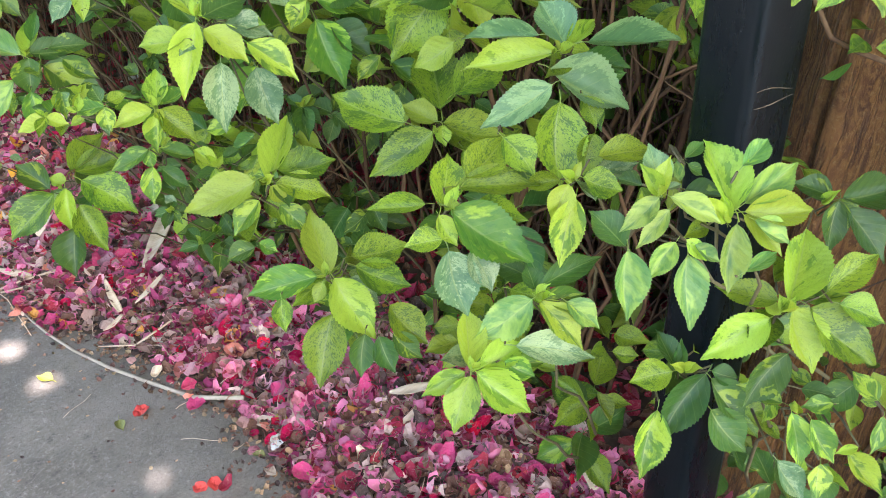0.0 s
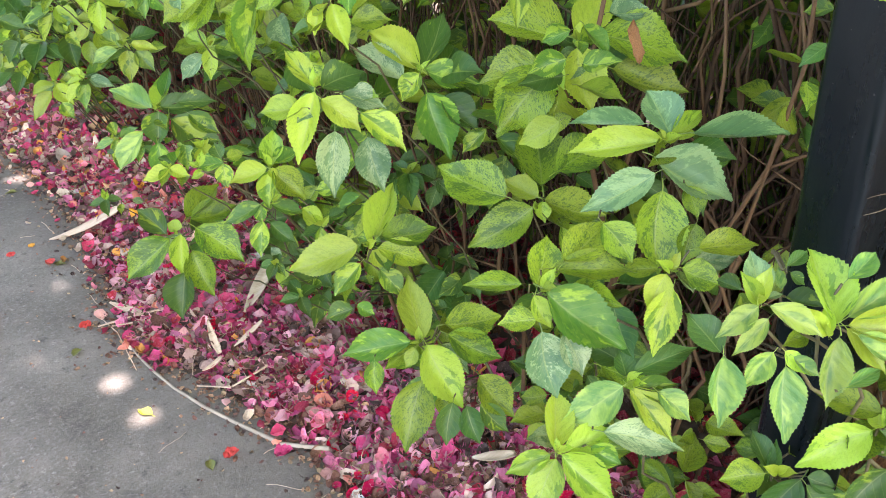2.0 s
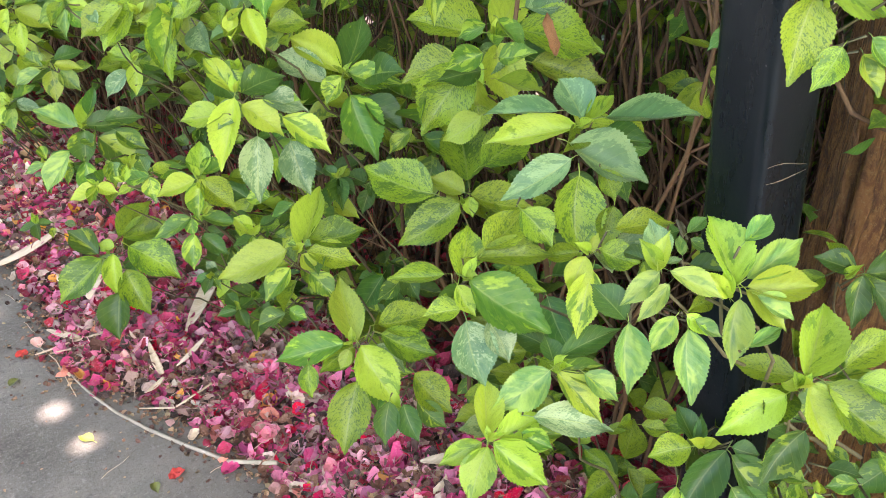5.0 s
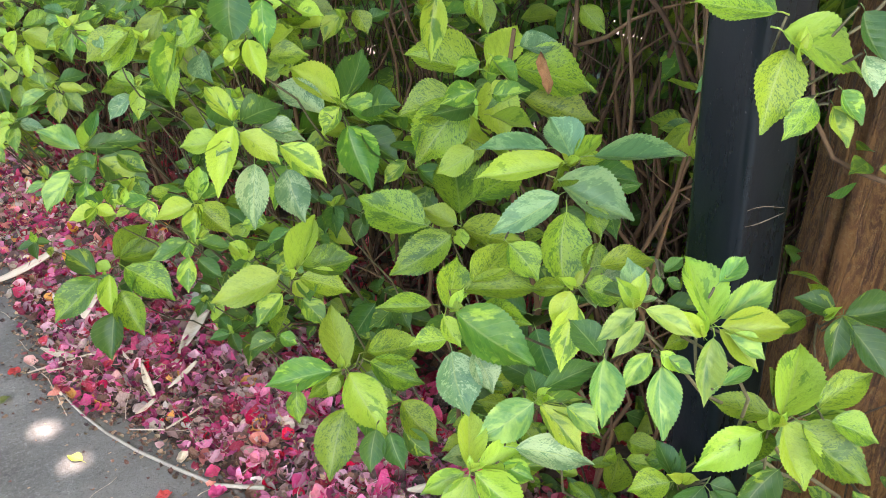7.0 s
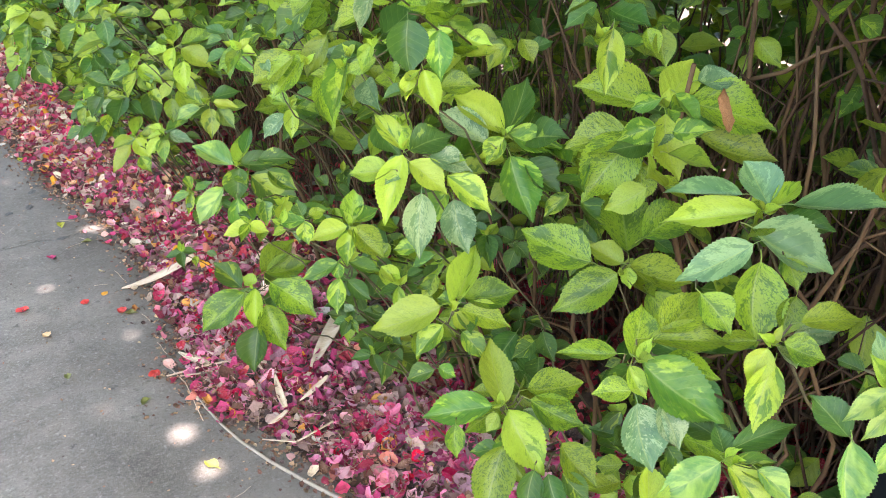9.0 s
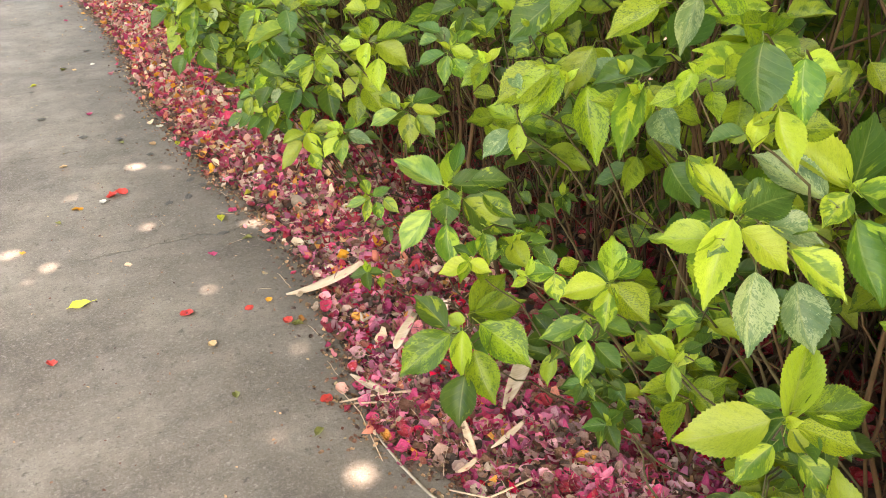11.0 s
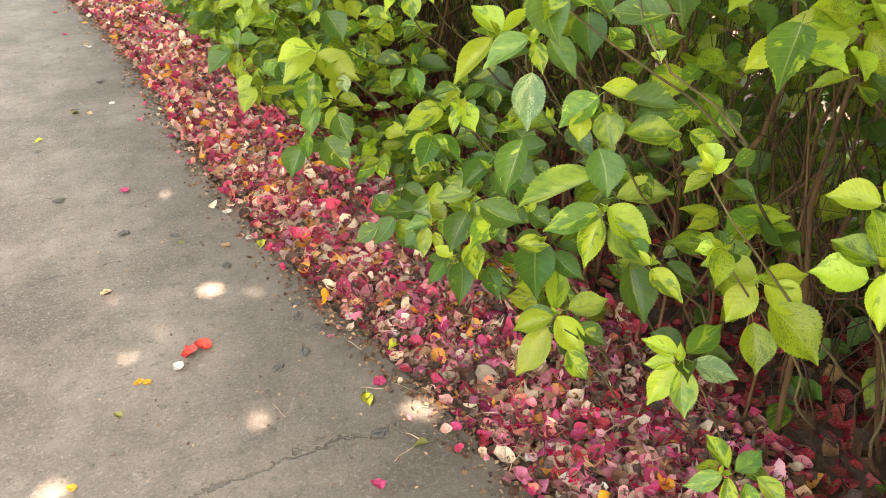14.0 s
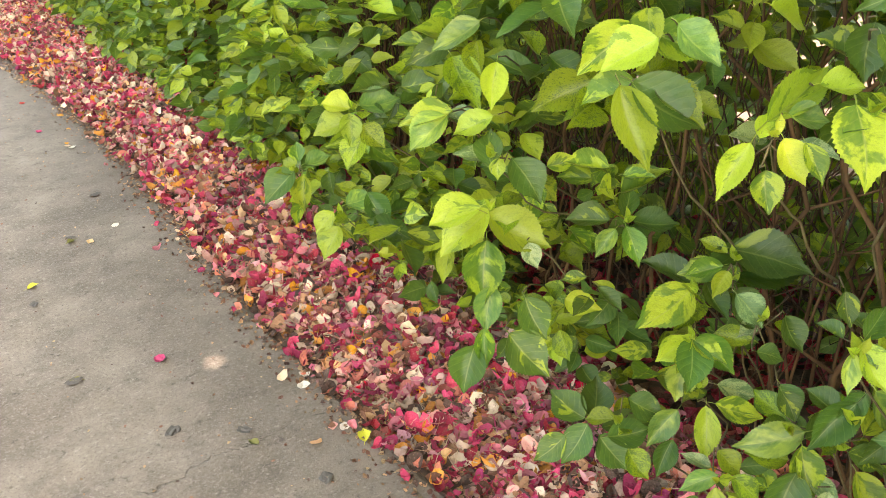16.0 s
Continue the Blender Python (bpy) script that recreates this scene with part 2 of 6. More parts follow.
def concrete_material():
    m, nt, bsdf = mat("concrete")
    co = nt.nodes.new("ShaderNodeTexCoord").outputs["Object"]
    xyz = node(nt, "ShaderNodeSeparateXYZ", co)
    broad, mid, grit = noise_tex(nt, co, 2.2, 6.0, 0.68), noise_tex(nt, co, 8.0, 7.0, 0.76), noise_tex(nt, co, 330.0, 4.0, 0.8)
    col = mix(nt, step(nt, broad, 0.36, 0.64), (0.122, 0.104, 0.084), (0.285, 0.250, 0.210))
    stain = noise_tex(nt, co, 3.3, 8.0, 0.74, 0.5)
    col = mix(nt, M(nt, "MULTIPLY", step(nt, stain, 0.50, 0.66), 0.5), col, (0.297, 0.264, 0.230))
    col = mix(nt, M(nt, "MULTIPLY", step(nt, mid, 0.46, 0.66), 0.55), col, (0.105, 0.093, 0.078))
    sand, flecks, pits = noise_tex(nt, co, 115.0, 8.0, 0.82), noise_tex(nt, co, 61.0, 8.0, 0.85, 0.3), noise_tex(nt, co, 150.0, 8.0, 0.82)
    col = mix(nt, M(nt, "MULTIPLY", step(nt, sand, 0.50, 0.60), 0.55), col, (0.325, 0.290, 0.256))
    col = mix(nt, M(nt, "MULTIPLY", step(nt, flecks, 0.55, 0.62), 0.6), col, (0.43, 0.39, 0.35))
    col = mix(nt, M(nt, "MULTIPLY", step(nt, pits, 0.54, 0.62), 0.72), col, (0.052, 0.045, 0.038))
    soot = noise_tex(nt, co, 26.0, 6.0, 0.78)
    col = mix(nt, M(nt, "MULTIPLY", step(nt, soot, 0.57, 0.66), 0.7), col, (0.062, 0.054, 0.045))
    # brown soil stain and hedge-side shade, both painted darker towards the bed
    dirt_shade = M(nt, "ADD", xyz.outputs[0], M(nt, "MULTIPLY", M(nt, "SUBTRACT", stain, 0.5), 0.9))
    col = mix(nt, M(nt, "MULTIPLY", step(nt, dirt_shade, 0.22, 0.72), 0.5), col, (0.095, 0.079, 0.060))
    wob = M(nt, "MULTIPLY", M(nt, "SUBTRACT", noise_tex(nt, co, 5.0, 5.0, 0.7), 0.5), 0.16)
    cracks = 0.0
    for y0, slope, wide in ((3.07, -0.02, 0.0045), (4.07, 0.03, 0.003)):
        d = M(nt, "ABSOLUTE", M(nt, "SUBTRACT", M(nt, "ADD", xyz.outputs[1], wob), M(nt, "ADD", M(nt, "MULTIPLY", xyz.outputs[0], slope), y0)))
        broken = step(nt, noise_tex(nt, co, 7.0 + 30 * slope, 2.0), 0.36, 0.55)
        c = M(nt, "MULTIPLY", M(nt, "SUBTRACT", 1.0, step(nt, d, wide * 0.4, wide * 1.6)), broken)
        cracks = M(nt, "MAXIMUM", c, cracks)
    col = mix(nt, M(nt, "MULTIPLY", cracks, 0.5), col, (0.07, 0.058, 0.046))
    nt.links.new(col, bsdf.inputs["Base Color"])
    bsdf.inputs["Roughness"].default_value = 0.82
    h = M(nt, "SUBTRACT", M(nt, "ADD", M(nt, "ADD", M(nt, "MULTIPLY", grit, 0.4), M(nt, "MULTIPLY", sand, 0.9)), mid), M(nt, "MULTIPLY", cracks, 1.5))
    nt.links.new(bump(nt, h, 0.8, 0.004), bsdf.inputs["Normal"])
    return m


CONCRETE = concrete_material()


def painted_steel():
    m, nt, bsdf = mat("black_painted_steel")
    co = nt.nodes.new("ShaderNodeTexCoord").outputs["Object"]
    mp = node(nt, "ShaderNodeMapping", co).outputs[0]
    mp.node.inputs["Scale"].default_value = (1, 1, 0.25)
    n, f = noise_tex(nt, mp, 26.0, 5.0, 0.65), noise_tex(nt, co, 170.0, 2.0)
    col = mix(nt, step(nt, n, 0.42, 0.70), (0.0012, 0.0024, 0.0034), (0.0030, 0.0048, 0.0062))
    col = mix(nt, M(nt, "MULTIPLY", step(nt, f, 0.72, 0.76), 0.35), col, (0.14, 0.14, 0.135))
    nt.links.new(col, bsdf.inputs["Base Color"])
    nt.links.new(M(nt, "ADD", 0.16, M(nt, "MULTIPLY", n, 0.24)), bsdf.inputs["Roughness"])
    bsdf.inputs["Specular IOR Level"].default_value = 0.24
    bsdf.inputs["Specular Tint"].default_value = (0.62, 0.84, 1.0, 1.0)
    nt.links.new(bump(nt, M(nt, "ADD", n, M(nt, "MULTIPLY", f, 0.3)), 0.25, 0.002), bsdf.inputs["Normal"])
    return m


STEEL = painted_steel()


def bark_material():
    m, nt, bsdf = mat("tree_bark")
    co = nt.nodes.new("ShaderNodeTexCoord").outputs["Object"]
    mp = node(nt, "ShaderNodeMapping", co).outputs[0]
    mp.node.inputs["Scale"].default_value = (1, 1, 0.30)
    n1, n2 = noise_tex(nt, mp, 58.0, 7.0, 0.78, 1.6), noise_tex(nt, co, 150.0, 6.0, 0.8)
    plate = noise_tex(nt, mp, 20.0, 3.0, 0.6, 0.8)
    col = mix(nt, step(nt, n1, 0.43, 0.57), (0.15, 0.058, 0.016), (0.42, 0.185, 0.048))
    col = mix(nt, M(nt, "MULTIPLY", step(nt, plate, 0.42, 0.60), 0.5), col, (0.37, 0.155, 0.040))
    col = mix(nt, M(nt, "MULTIPLY", step(nt, n2, 0.54, 0.64), 0.6), col, (0.48, 0.27, 0.09))
    long = node(nt, "ShaderNodeMapping", co).outputs[0]
    long.node.inputs["Scale"].default_value = (1, 1, 0.10)
    rift = M(nt, "ABSOLUTE", M(nt, "SUBTRACT", noise_tex(nt, long, 34.0, 4.0, 0.7, 0.6), 0.5))
    deep = M(nt, "SUBTRACT", 1.0, step(nt, rift, 0.008, 0.045))
    col = mix(nt, M(nt, "MULTIPLY", deep, 0.45), col, (0.03, 0.014, 0.008))
    nt.links.new(col, bsdf.inputs["Base Color"])
    bsdf.inputs["Roughness"].default_value = 0.9
    nt.links.new(bump(nt, M(nt, "SUBTRACT", M(nt, "ADD", M(nt, "MULTIPLY", n1, 1.6), n2), deep), 1.0, 0.03), bsdf.inputs["Normal"])
    return m


BARK = bark_material()


# ---- mesh helpers ----
rng = np.random.default_rng(7)


def mesh_from(name, verts, faces, material, uv=None, smooth=False):
    me = bpy.data.meshes.new(name)
    me.from_pydata([tuple(v) for v in verts], [], [tuple(f) for f in faces])
    if uv is not None:
        layer = me.uv_layers.new(name="UVMap")
        idx = np.empty(len(me.loops), dtype=np.int32)
        me.loops.foreach_get("vertex_index", idx)
        layer.data.foreach_set("uv", np.asarray(uv, dtype=np.float32)[idx].ravel())
    if smooth:
        me.polygons.foreach_set("use_smooth", [True] * len(me.polygons))
    me.materials.append(material)
    me.update()
    return me


def part(name, me, parent, m=None, label=""):
    ob = new(name, me)
    ob.parent = parent
    if m is not None:
        ob.matrix_basis = m
    return tagged(ob, label) if label else ob


def tube_arrays(points, radii, sides=6):
    """Vertices and faces of a tapered tube along points, closed at both ends."""
    pts = [Vector(p) for p in points]
    verts, faces = [], []
    for i, p in enumerate(pts):
        d = (pts[min(i + 1, len(pts) - 1)] - pts[max(i - 1, 0)]).normalized()
        a = d.cross(Vector((0.31, 0.87, 0.11))).normalized()
        b = d.cross(a)
        for k in range(sides):
            w = 2 * math.pi * k / sides
            verts.append(p + (a * math.cos(w) + b * math.sin(w)) * radii[i])
    for i in range(len(pts) - 1):
        for k in range(sides):
            j = (k + 1) % sides
            faces.append((i * sides + k, i * sides + j, (i + 1) * sides + j, (i + 1) * sides + k))
    faces.append(tuple(range(sides))[::-1])
    faces.append(tuple(range((len(pts) - 1) * sides, len(pts) * sides)))
    return verts, faces


def join(arrays):
    verts, faces = [], []
    for v, f in arrays:
        o = len(verts)
        verts += list(v)
        faces += [tuple(i + o for i in q) for q in f]
    return verts, faces


# ---- leaf shapes ----
def leaf_arrays(stations, across, curl, fold, ripple, teeth, seed):
    """A pointed oval leaf of unit length along x and unit width, toothed, folded at the midrib and arched from stalk to tip."""
    r = random.Random(seed)
    verts, uv, faces = [], [], []
    bend = r.uniform(-0.08, 0.08)
    for i in range(stations):
        u = i / (stations - 1)
        w = 0.5 * (math.sin(math.pi * min(1, u ** 0.79)) ** 0.84 * (1 - 0.25 * u ** 4) if 0 < u < 1 else 0.012)
        w *= 1.04 - 0.36 * math.exp(-((u - 0.88) / 0.12) ** 2)
        if teeth and 0 < i < stations - 1:
            w *= 1.025 if i % 2 else 0.955
        for k in range(across):
            q = 2 * k / (across - 1) - 1
            x = u + (0.014 * abs(q) if teeth and i % 2 and abs(q) == 1 and u < 0.95 else 0)
            z = fold * (abs(q) - 0.5) * w + 1.3 * curl * u * (1 - u) + ripple * abs(q) * math.sin(9 * u + 2.2 * q + seed)
            verts.append((x, q * w + bend * math.sin(math.pi * u), z))
            uv.append((u, 0.5 + 0.5 * q))
    for i in range(stations - 1):
        for k in range(across - 1):
            o = i * across + k
            faces.append((o, o + across, o + across + 1, o + 1))
    return np.array(verts), faces, np.array(uv)


LEAF_MESHES = {}
for tone, material in LEAF.items():
    LEAF_MESHES[tone] = []
    for n in range(4):
        v, f, uv = leaf_arrays(39, 5, (0.10, 0.20, 0.28, 0.15)[n], (0.46, 0.28, 0.60, 0.36)[n], (0.018, 0.030, 0.022, 0.034)[n], True, n + 1)
        sv, sf = tube_arrays([(-0.14, 0, -0.03), (-0.06, 0, 0.005), (0.02, 0, 0.0)], [0.016, 0.014, 0.01], 4)
        uv = np.vstack([uv, np.tile([0.02, 0.5], (len(sv), 1))])
        f = f + [tuple(i + len(v) for i in q) for q in sf]
        LEAF_MESHES[tone].append(mesh_from("leaf_" + tone, np.vstack([v, np.array([tuple(p) for p in sv])]), f, material, uv, True))
SMALL_LEAF = [leaf_arrays(8, 3, c, fo, 0.015, False, 5) for c, fo in ((0.12, 0.3), (0.28, 0.2), (0.2, 0.45))]

DEEP_LEAF = [leaf_arrays(5, 3, 0.15, 0.3, 0.0, False, 2)]


def axes(direction, facing):
    x = Vector(direction).normalized()
    z = Vector(facing)
    z = (z - x * z.dot(x)).normalized()
    return x, z.cross(x), z


def leaf_cloud(name, leaves, material, parent=None, shapes=SMALL_LEAF):
    """Joins many small leaves, each (base, direction, facing, length, width), into one mesh."""
    V, F, U, o = [], [], [], 0
    for n, (base, d, facing, length, width) in enumerate(leaves):
        v, f, uv = shapes[n % len(shapes)]
        x, y, z = axes(d, facing)
        V.append(v @ np.array([x * length, y * width, z * length]) + np.array(base))
        F.append(np.array(f) + o)
        U.append(uv)
        o += len(v)
    ob = new(name, mesh_from(name, np.vstack(V), np.vstack(F), material, np.vstack(U), True))
    ob.parent = parent
    return tagged(ob, kind="stuff")


# ---- ground, path and planting bed ----
EDGE = [(-4.0, 0.70), (0.6, 0.70), (1.0, 0.71), (1.25, 0.755), (1.6, 0.69), (1.85, 0.58), (2.05, 0.60), (2.3, 0.65), (2.75, 0.70), (3.05, 0.672), (3.5, 0.61),
        (4.0, 0.568), (4.5, 0.532), (5.2, 0.55), (6.2, 0.565), (7.0, 0.52), (8.0, 0.42), (10.0, 0.40), (16.0, 0.40)]


def edge_x(y):
    """Where the concrete path ends and the bed begins."""
    return float(np.interp(y, [e[0] for e in EDGE], [e[1] for e in EDGE]))


def bank(x, y):
    """Height of the bed, a low bank of litter behind the edge of the path."""
    t = min(max((x - edge_x(y) + 0.01) / 0.24, 0.0), 1.0)
    return -0.012 + 0.085 * t * t * (3 - 2 * t) + 0.010 * noise.noise((x * 5, y * 5, 0.0)) * t


def build_ground():
    xs = [-80, -30, -12, -6, -3.4] + [0.30 + 0.05 * i for i in range(46)] + [2.8, 3.5, 5, 8, 14, 30, 80]
    ys = [-80, -30, -10, -4] + [-2 + 0.06 * i for i in range(234)] + [13, 16, 24, 40, 80]
    verts, faces = [], []
    for y in ys:
        for x in xs:
            inside = edge_x(y) - 0.06
            z = bank(x, y) if x > inside else -0.05
            verts.append((x, y, z))
    w = len(xs)
    for j in range(len(ys) - 1):
        for i in range(w - 1):
            o = j * w + i
            faces.append((o, o + 1, o + w + 1, o + w))
    ground = new("ground", mesh_from("ground", verts, faces, SOIL, None, True))
    tagged(ground, "dark brown soil of the planting bed under the hedge", "ground", kind="structure")


build_ground()


def build_path():
    ys = [-6.0 + 0.02 * i for i in range(1000)]
    verts, faces = [], []
    for i, y in enumerate(ys):
        e = edge_x(y) + 0.012 * noise.noise((0, y * 6, 3.0)) + 0.006 * noise.noise((0, y * 25, 7.0))
        verts += [(-3.4, y, 0.0), (e - 0.012, y, 0.0), (e, y, -0.008), (e, y, -0.14), (-3.4, y, -0.14)]
        if i:
            o = 5 * i
            for a, b in ((0, 1), (1, 2), (2, 3), (4, 0)):
                faces.append((o - 5 + a, o - 5 + b, o + b, o + a))
    ob = new("pavement", mesh_from("pavement", verts, faces, CONCRETE))
    tagged(ob, "grey weathered concrete path with fine cracks and specks", "pavement", kind="structure")


build_path()


WALL = plain_material("rendered_wall", (0.30, 0.27, 0.23), (0.40, 0.37, 0.32), 3, 0.9, 0.4, 0.004)


def build_wall():
    """A plain wall added out of view across the path to limit low sky light."""
    bm = bmesh.new()
    bmesh.ops.create_cube(bm, size=1, matrix=Matrix.Translation((-3.55, 4.0, 0.80)) @ Matrix.Diagonal((0.24, 21.0, 1.9, 1)))
    bmesh.ops.bevel(bm, geom=[e for e in bm.edges], offset=0.02, segments=2, affect="EDGES")
    me = bpy.data.meshes.new("wall_west")
    bm.to_mesh(me)
    me.materials.append(WALL)
    tagged(new("wall_west", me), "plain grey-beige low rendered wall, added unseen to limit sky light", "wall", kind="structure")


build_wall()


# ---- post and tree ----
def square_post(at, side, height, turn, lean, label):
    bm = bmesh.new()
    bmesh.ops.create_cube(bm, size=1, matrix=Matrix.Translation((0, 0, height / 2 - 0.1)) @ Matrix.Diagonal((side, side, height + 0.2, 1)))
    ups = [e for e in bm.edges if abs(e.verts[0].co.z - e.verts[1].co.z) > 0.5]
    bmesh.ops.bevel(bm, geom=ups, offset=side * 0.16, segments=5, affect="EDGES", profile=0.5)
    for f in bm.faces:
        f.smooth = abs(f.normal.z) < 0.5
    me = bpy.data.meshes.new("metal_post")
    bm.to_mesh(me)
    me.materials.append(STEEL)
    ob = new("metal_post", me)
    ob.matrix_basis = pose(at[0], at[1], 0, lean[0], lean[1], turn)
    for p in me.polygons:
        p.use_smooth = True
    me.set_sharp_from_angle(angle=radians(50))
    return tagged(ob, label, "post")


square_post((1.02, 7.6), 0.10, 2.6, 15, (0, 0), "dark painted square steel post deep in the hedge")
post = square_post((0.876, 0.324), 0.070, 2.6, -14, (-2.8, -2.5), "black painted square steel post standing in the hedge")


SCRATCH = plain_material("bare_primer", (0.07, 0.05, 0.032), (0.15, 0.105, 0.065), 60, 0.7)
for z, rise, bow in ((0.976, -0.006, 0.0022), (0.960, 0.001, -0.0012)):
    pts = [(-0.027 + 0.010 * i, -0.0352, z + rise * i / 5 + bow * math.sin(0.9 * i)) for i in range(6)]
    v, f = tube_arrays(pts, [0.0003, 0.0005, 0.0006, 0.0005, 0.0005, 0.0002], 5)
    part("scratch", mesh_from("scratch", v, f, SCRATCH, None, True), post, None, "pale curved scratch in the black paint")


def build_tree():
    tree = new("shade_tree")
    tree.matrix_basis = pose(1.352, 0.370, 0)
    tagged(tree, "shade tree with fissured brown bark beside the hedge", "tree")
    # fluted trunk
    rings, sides, verts, faces = 150, 110, [], []
    for i in range(rings):
        z = -0.1 + 1.5 * (i / 119) if i < 120 else 1.4 + 3.4 * (i - 119) / 30
        r0 = 0.152 + 0.03 * math.exp(-max(z, 0) * 5)
        for k in range(sides):
            w = 2 * math.pi * k / sides
            flute = 0.006 * math.sin(5 * w + 0.4 * math.sin(1.3 * z)) + 0.010 * noise.noise((math.cos(w) * 2.5, math.sin(w) * 2.5, z * 0.5)) + 0.008 * noise.noise((math.cos(w) * 9, math.sin(w) * 9, z * 2.2))
            gap = -0.03 * math.exp(-((w - 2.76 - 0.05 * noise.noise((0.0, 0.0, z * 4))) / 0.035) ** 2)
            ridge = 0.010 * abs(noise.noise((math.cos(w) * 14, math.sin(w) * 14, z * 5))) + 0.007 * abs(noise.noise((math.cos(w) * 30, math.sin(w) * 30, z * 16)))
            r = r0 * (1 - 0.05 * z) + flute + gap - ridge
            verts.append((r * math.cos(w) + 0.02 * math.sin(z), r * math.sin(w), z))
    for i in range(rings - 1):
        for k in range(sides):
            j = (k + 1) % sides
            faces.append((i * sides + k, i * sides + j, (i + 1) * sides + j, (i + 1) * sides + k))
    part("trunk", mesh_from("trunk", verts, faces, BARK, None, True), tree)
    for n in range(9):
        a = n * 2.4
        far = rng.uniform(1.6, 3.0)
        pts = [(0, 0, 3.6 + 0.1 * n), (0.35 * far * math.cos(a), 0.35 * far * math.sin(a), 4.3 + 0.06 * n), (0.7 * far * math.cos(a + 0.2), 0.7 * far * math.sin(a + 0.2), 4.8), (far * math.cos(a + 0.3), far * math.sin(a + 0.3), 5.0)]
        v, f = tube_arrays(pts, [0.07, 0.05, 0.03, 0.012], 8)
        part("limb", mesh_from("limb", v, f, BARK, None, True), tree)
    return tree


tree = build_tree()

# Gaps in the crown through which the sun reaches the ground: place on the ground and width of the gap.
GAPS = [(0.485, 1.765, 0.026), (0.495, 1.605, 0.026), (0.33, 3.78, 0.028), (0.435, 3.71, 0.011), (0.37, 2.695, 0.012), (0.606, 3.06, 0.036), (-0.15, 3.21, 0.024),
        (-0.045, 3.06, 0.018), (-0.11, 3.00, 0.009), (0.28, 3.21, 0.017), (0.51, 2.28, 0.012), (0.08, 3.86, 0.011), (0.53, 1.20, 0.014), (0.06, 3.57, 0.007), (0.357, 4.43, 0.015),
        (0.36, 1.97, 0.008), (0.164, 3.648, 0.008), (0.071, 3.583, 0.009), (1.812, 0.760, 0.022), (1.654, 1.384, 0.016)]
CROWN = 5.0


def build_crown():
    """Overlapping leaves high above the path; small gaps between them let single sunbeams through."""
    shift = SUN_DIR * (CROWN / SUN_DIR.z)
    gaps = [(Vector((x, y)) + Vector((shift.x, shift.y)), w * 0.85) for x, y, w in GAPS]
    leaves = []
    x = -1.7
    while x < 1.95:
        y = -4.4
        while y < 7.4:
            p = Vector((x + rng.uniform(-0.02, 0.02), y + rng.uniform(-0.02, 0.02)))
            half = 0.075
            for g, w in gaps:
                d = p - g
                if d.length < half + w + 0.005:
                    p = g + (d.normalized() if d.length > 1e-4 else Vector((1, 0))) * (half + w + 0.005)
            a = rng.uniform(0, 6.283)
            if any((p - g).length < half + w - 0.002 for g, w in gaps):
                y += 0.052
                continue
            leaves.append(((p.x - 0.07 * math.cos(a), p.y - 0.07 * math.sin(a), CROWN + rng.uniform(-0.05, 0.05)), (math.cos(a), math.sin(a), 0.0), (0, 0, 1), 0.14, 0.14))
            y += 0.052
        x += 0.052
    for g, w in gaps:                                     # leaf edges that close in on each gap
        for k in range(44):
            a = k * math.pi / 7 if k < 14 else k * math.pi / 15
            c = g + Vector((math.cos(a), math.sin(a))) * (w + (0.030 if k < 14 else 0.075))
            if any((c - h).length < v + 0.029 for h, v in gaps):
                continue
            t = Vector((-math.sin(a), math.cos(a)))
            leaves.append(((c.x - 0.035 * t.x, c.y - 0.035 * t.y, CROWN), (t.x, t.y, 0.0), (0, 0, 1), 0.07, 0.06))
    ob = leaf_cloud("crown", leaves, FOLIAGE, tree, [leaf_arrays(6, 3, 0.1, 0.2, 0.0, False, 4)])
    ob.matrix_basis = Matrix.Translation(-tree.matrix_basis.translation)


build_crown()


# ---- hedge ----
SHRUBS = []
for n in range(26):
    y = -0.35 + 0.42 * n
    shrub = new("hedge_shrub")
    shrub.matrix_basis = pose(1.12 + 0.05 * math.sin(3.1 * n), y, 0.05)
    look_word = "open, bare stems showing" if 0 < n < 9 else "dense to the ground"
    tagged(shrub, "variegated green and lime hedge shrub, " + look_word, "shrub", "hedge shrubs along the path")
    SHRUBS.append(shrub)


def nearest_shrub(y):
    return min(SHRUBS, key=lambda s: abs(s.matrix_basis.translation.y - y))


def local(shrub, m):
    return Matrix.Translation(-shrub.matrix_basis.translation) @ m


def wander(p, q, n, amount, seed):
    """Points from p to q that stray from the straight line."""
    r = random.Random(seed)
    p, q = Vector(p), Vector(q)
    off = Vector((r.uniform(-9, 9), r.uniform(-9, 9), r.uniform(-9, 9)))
    out = []
    for i in range(n):
        t = i / (n - 1)
        w = noise.noise_vector(p.lerp(q, t) * 6 + off) * amount * math.sin(math.pi * t)
        out.append(p.lerp(q, t) + w)
    return out


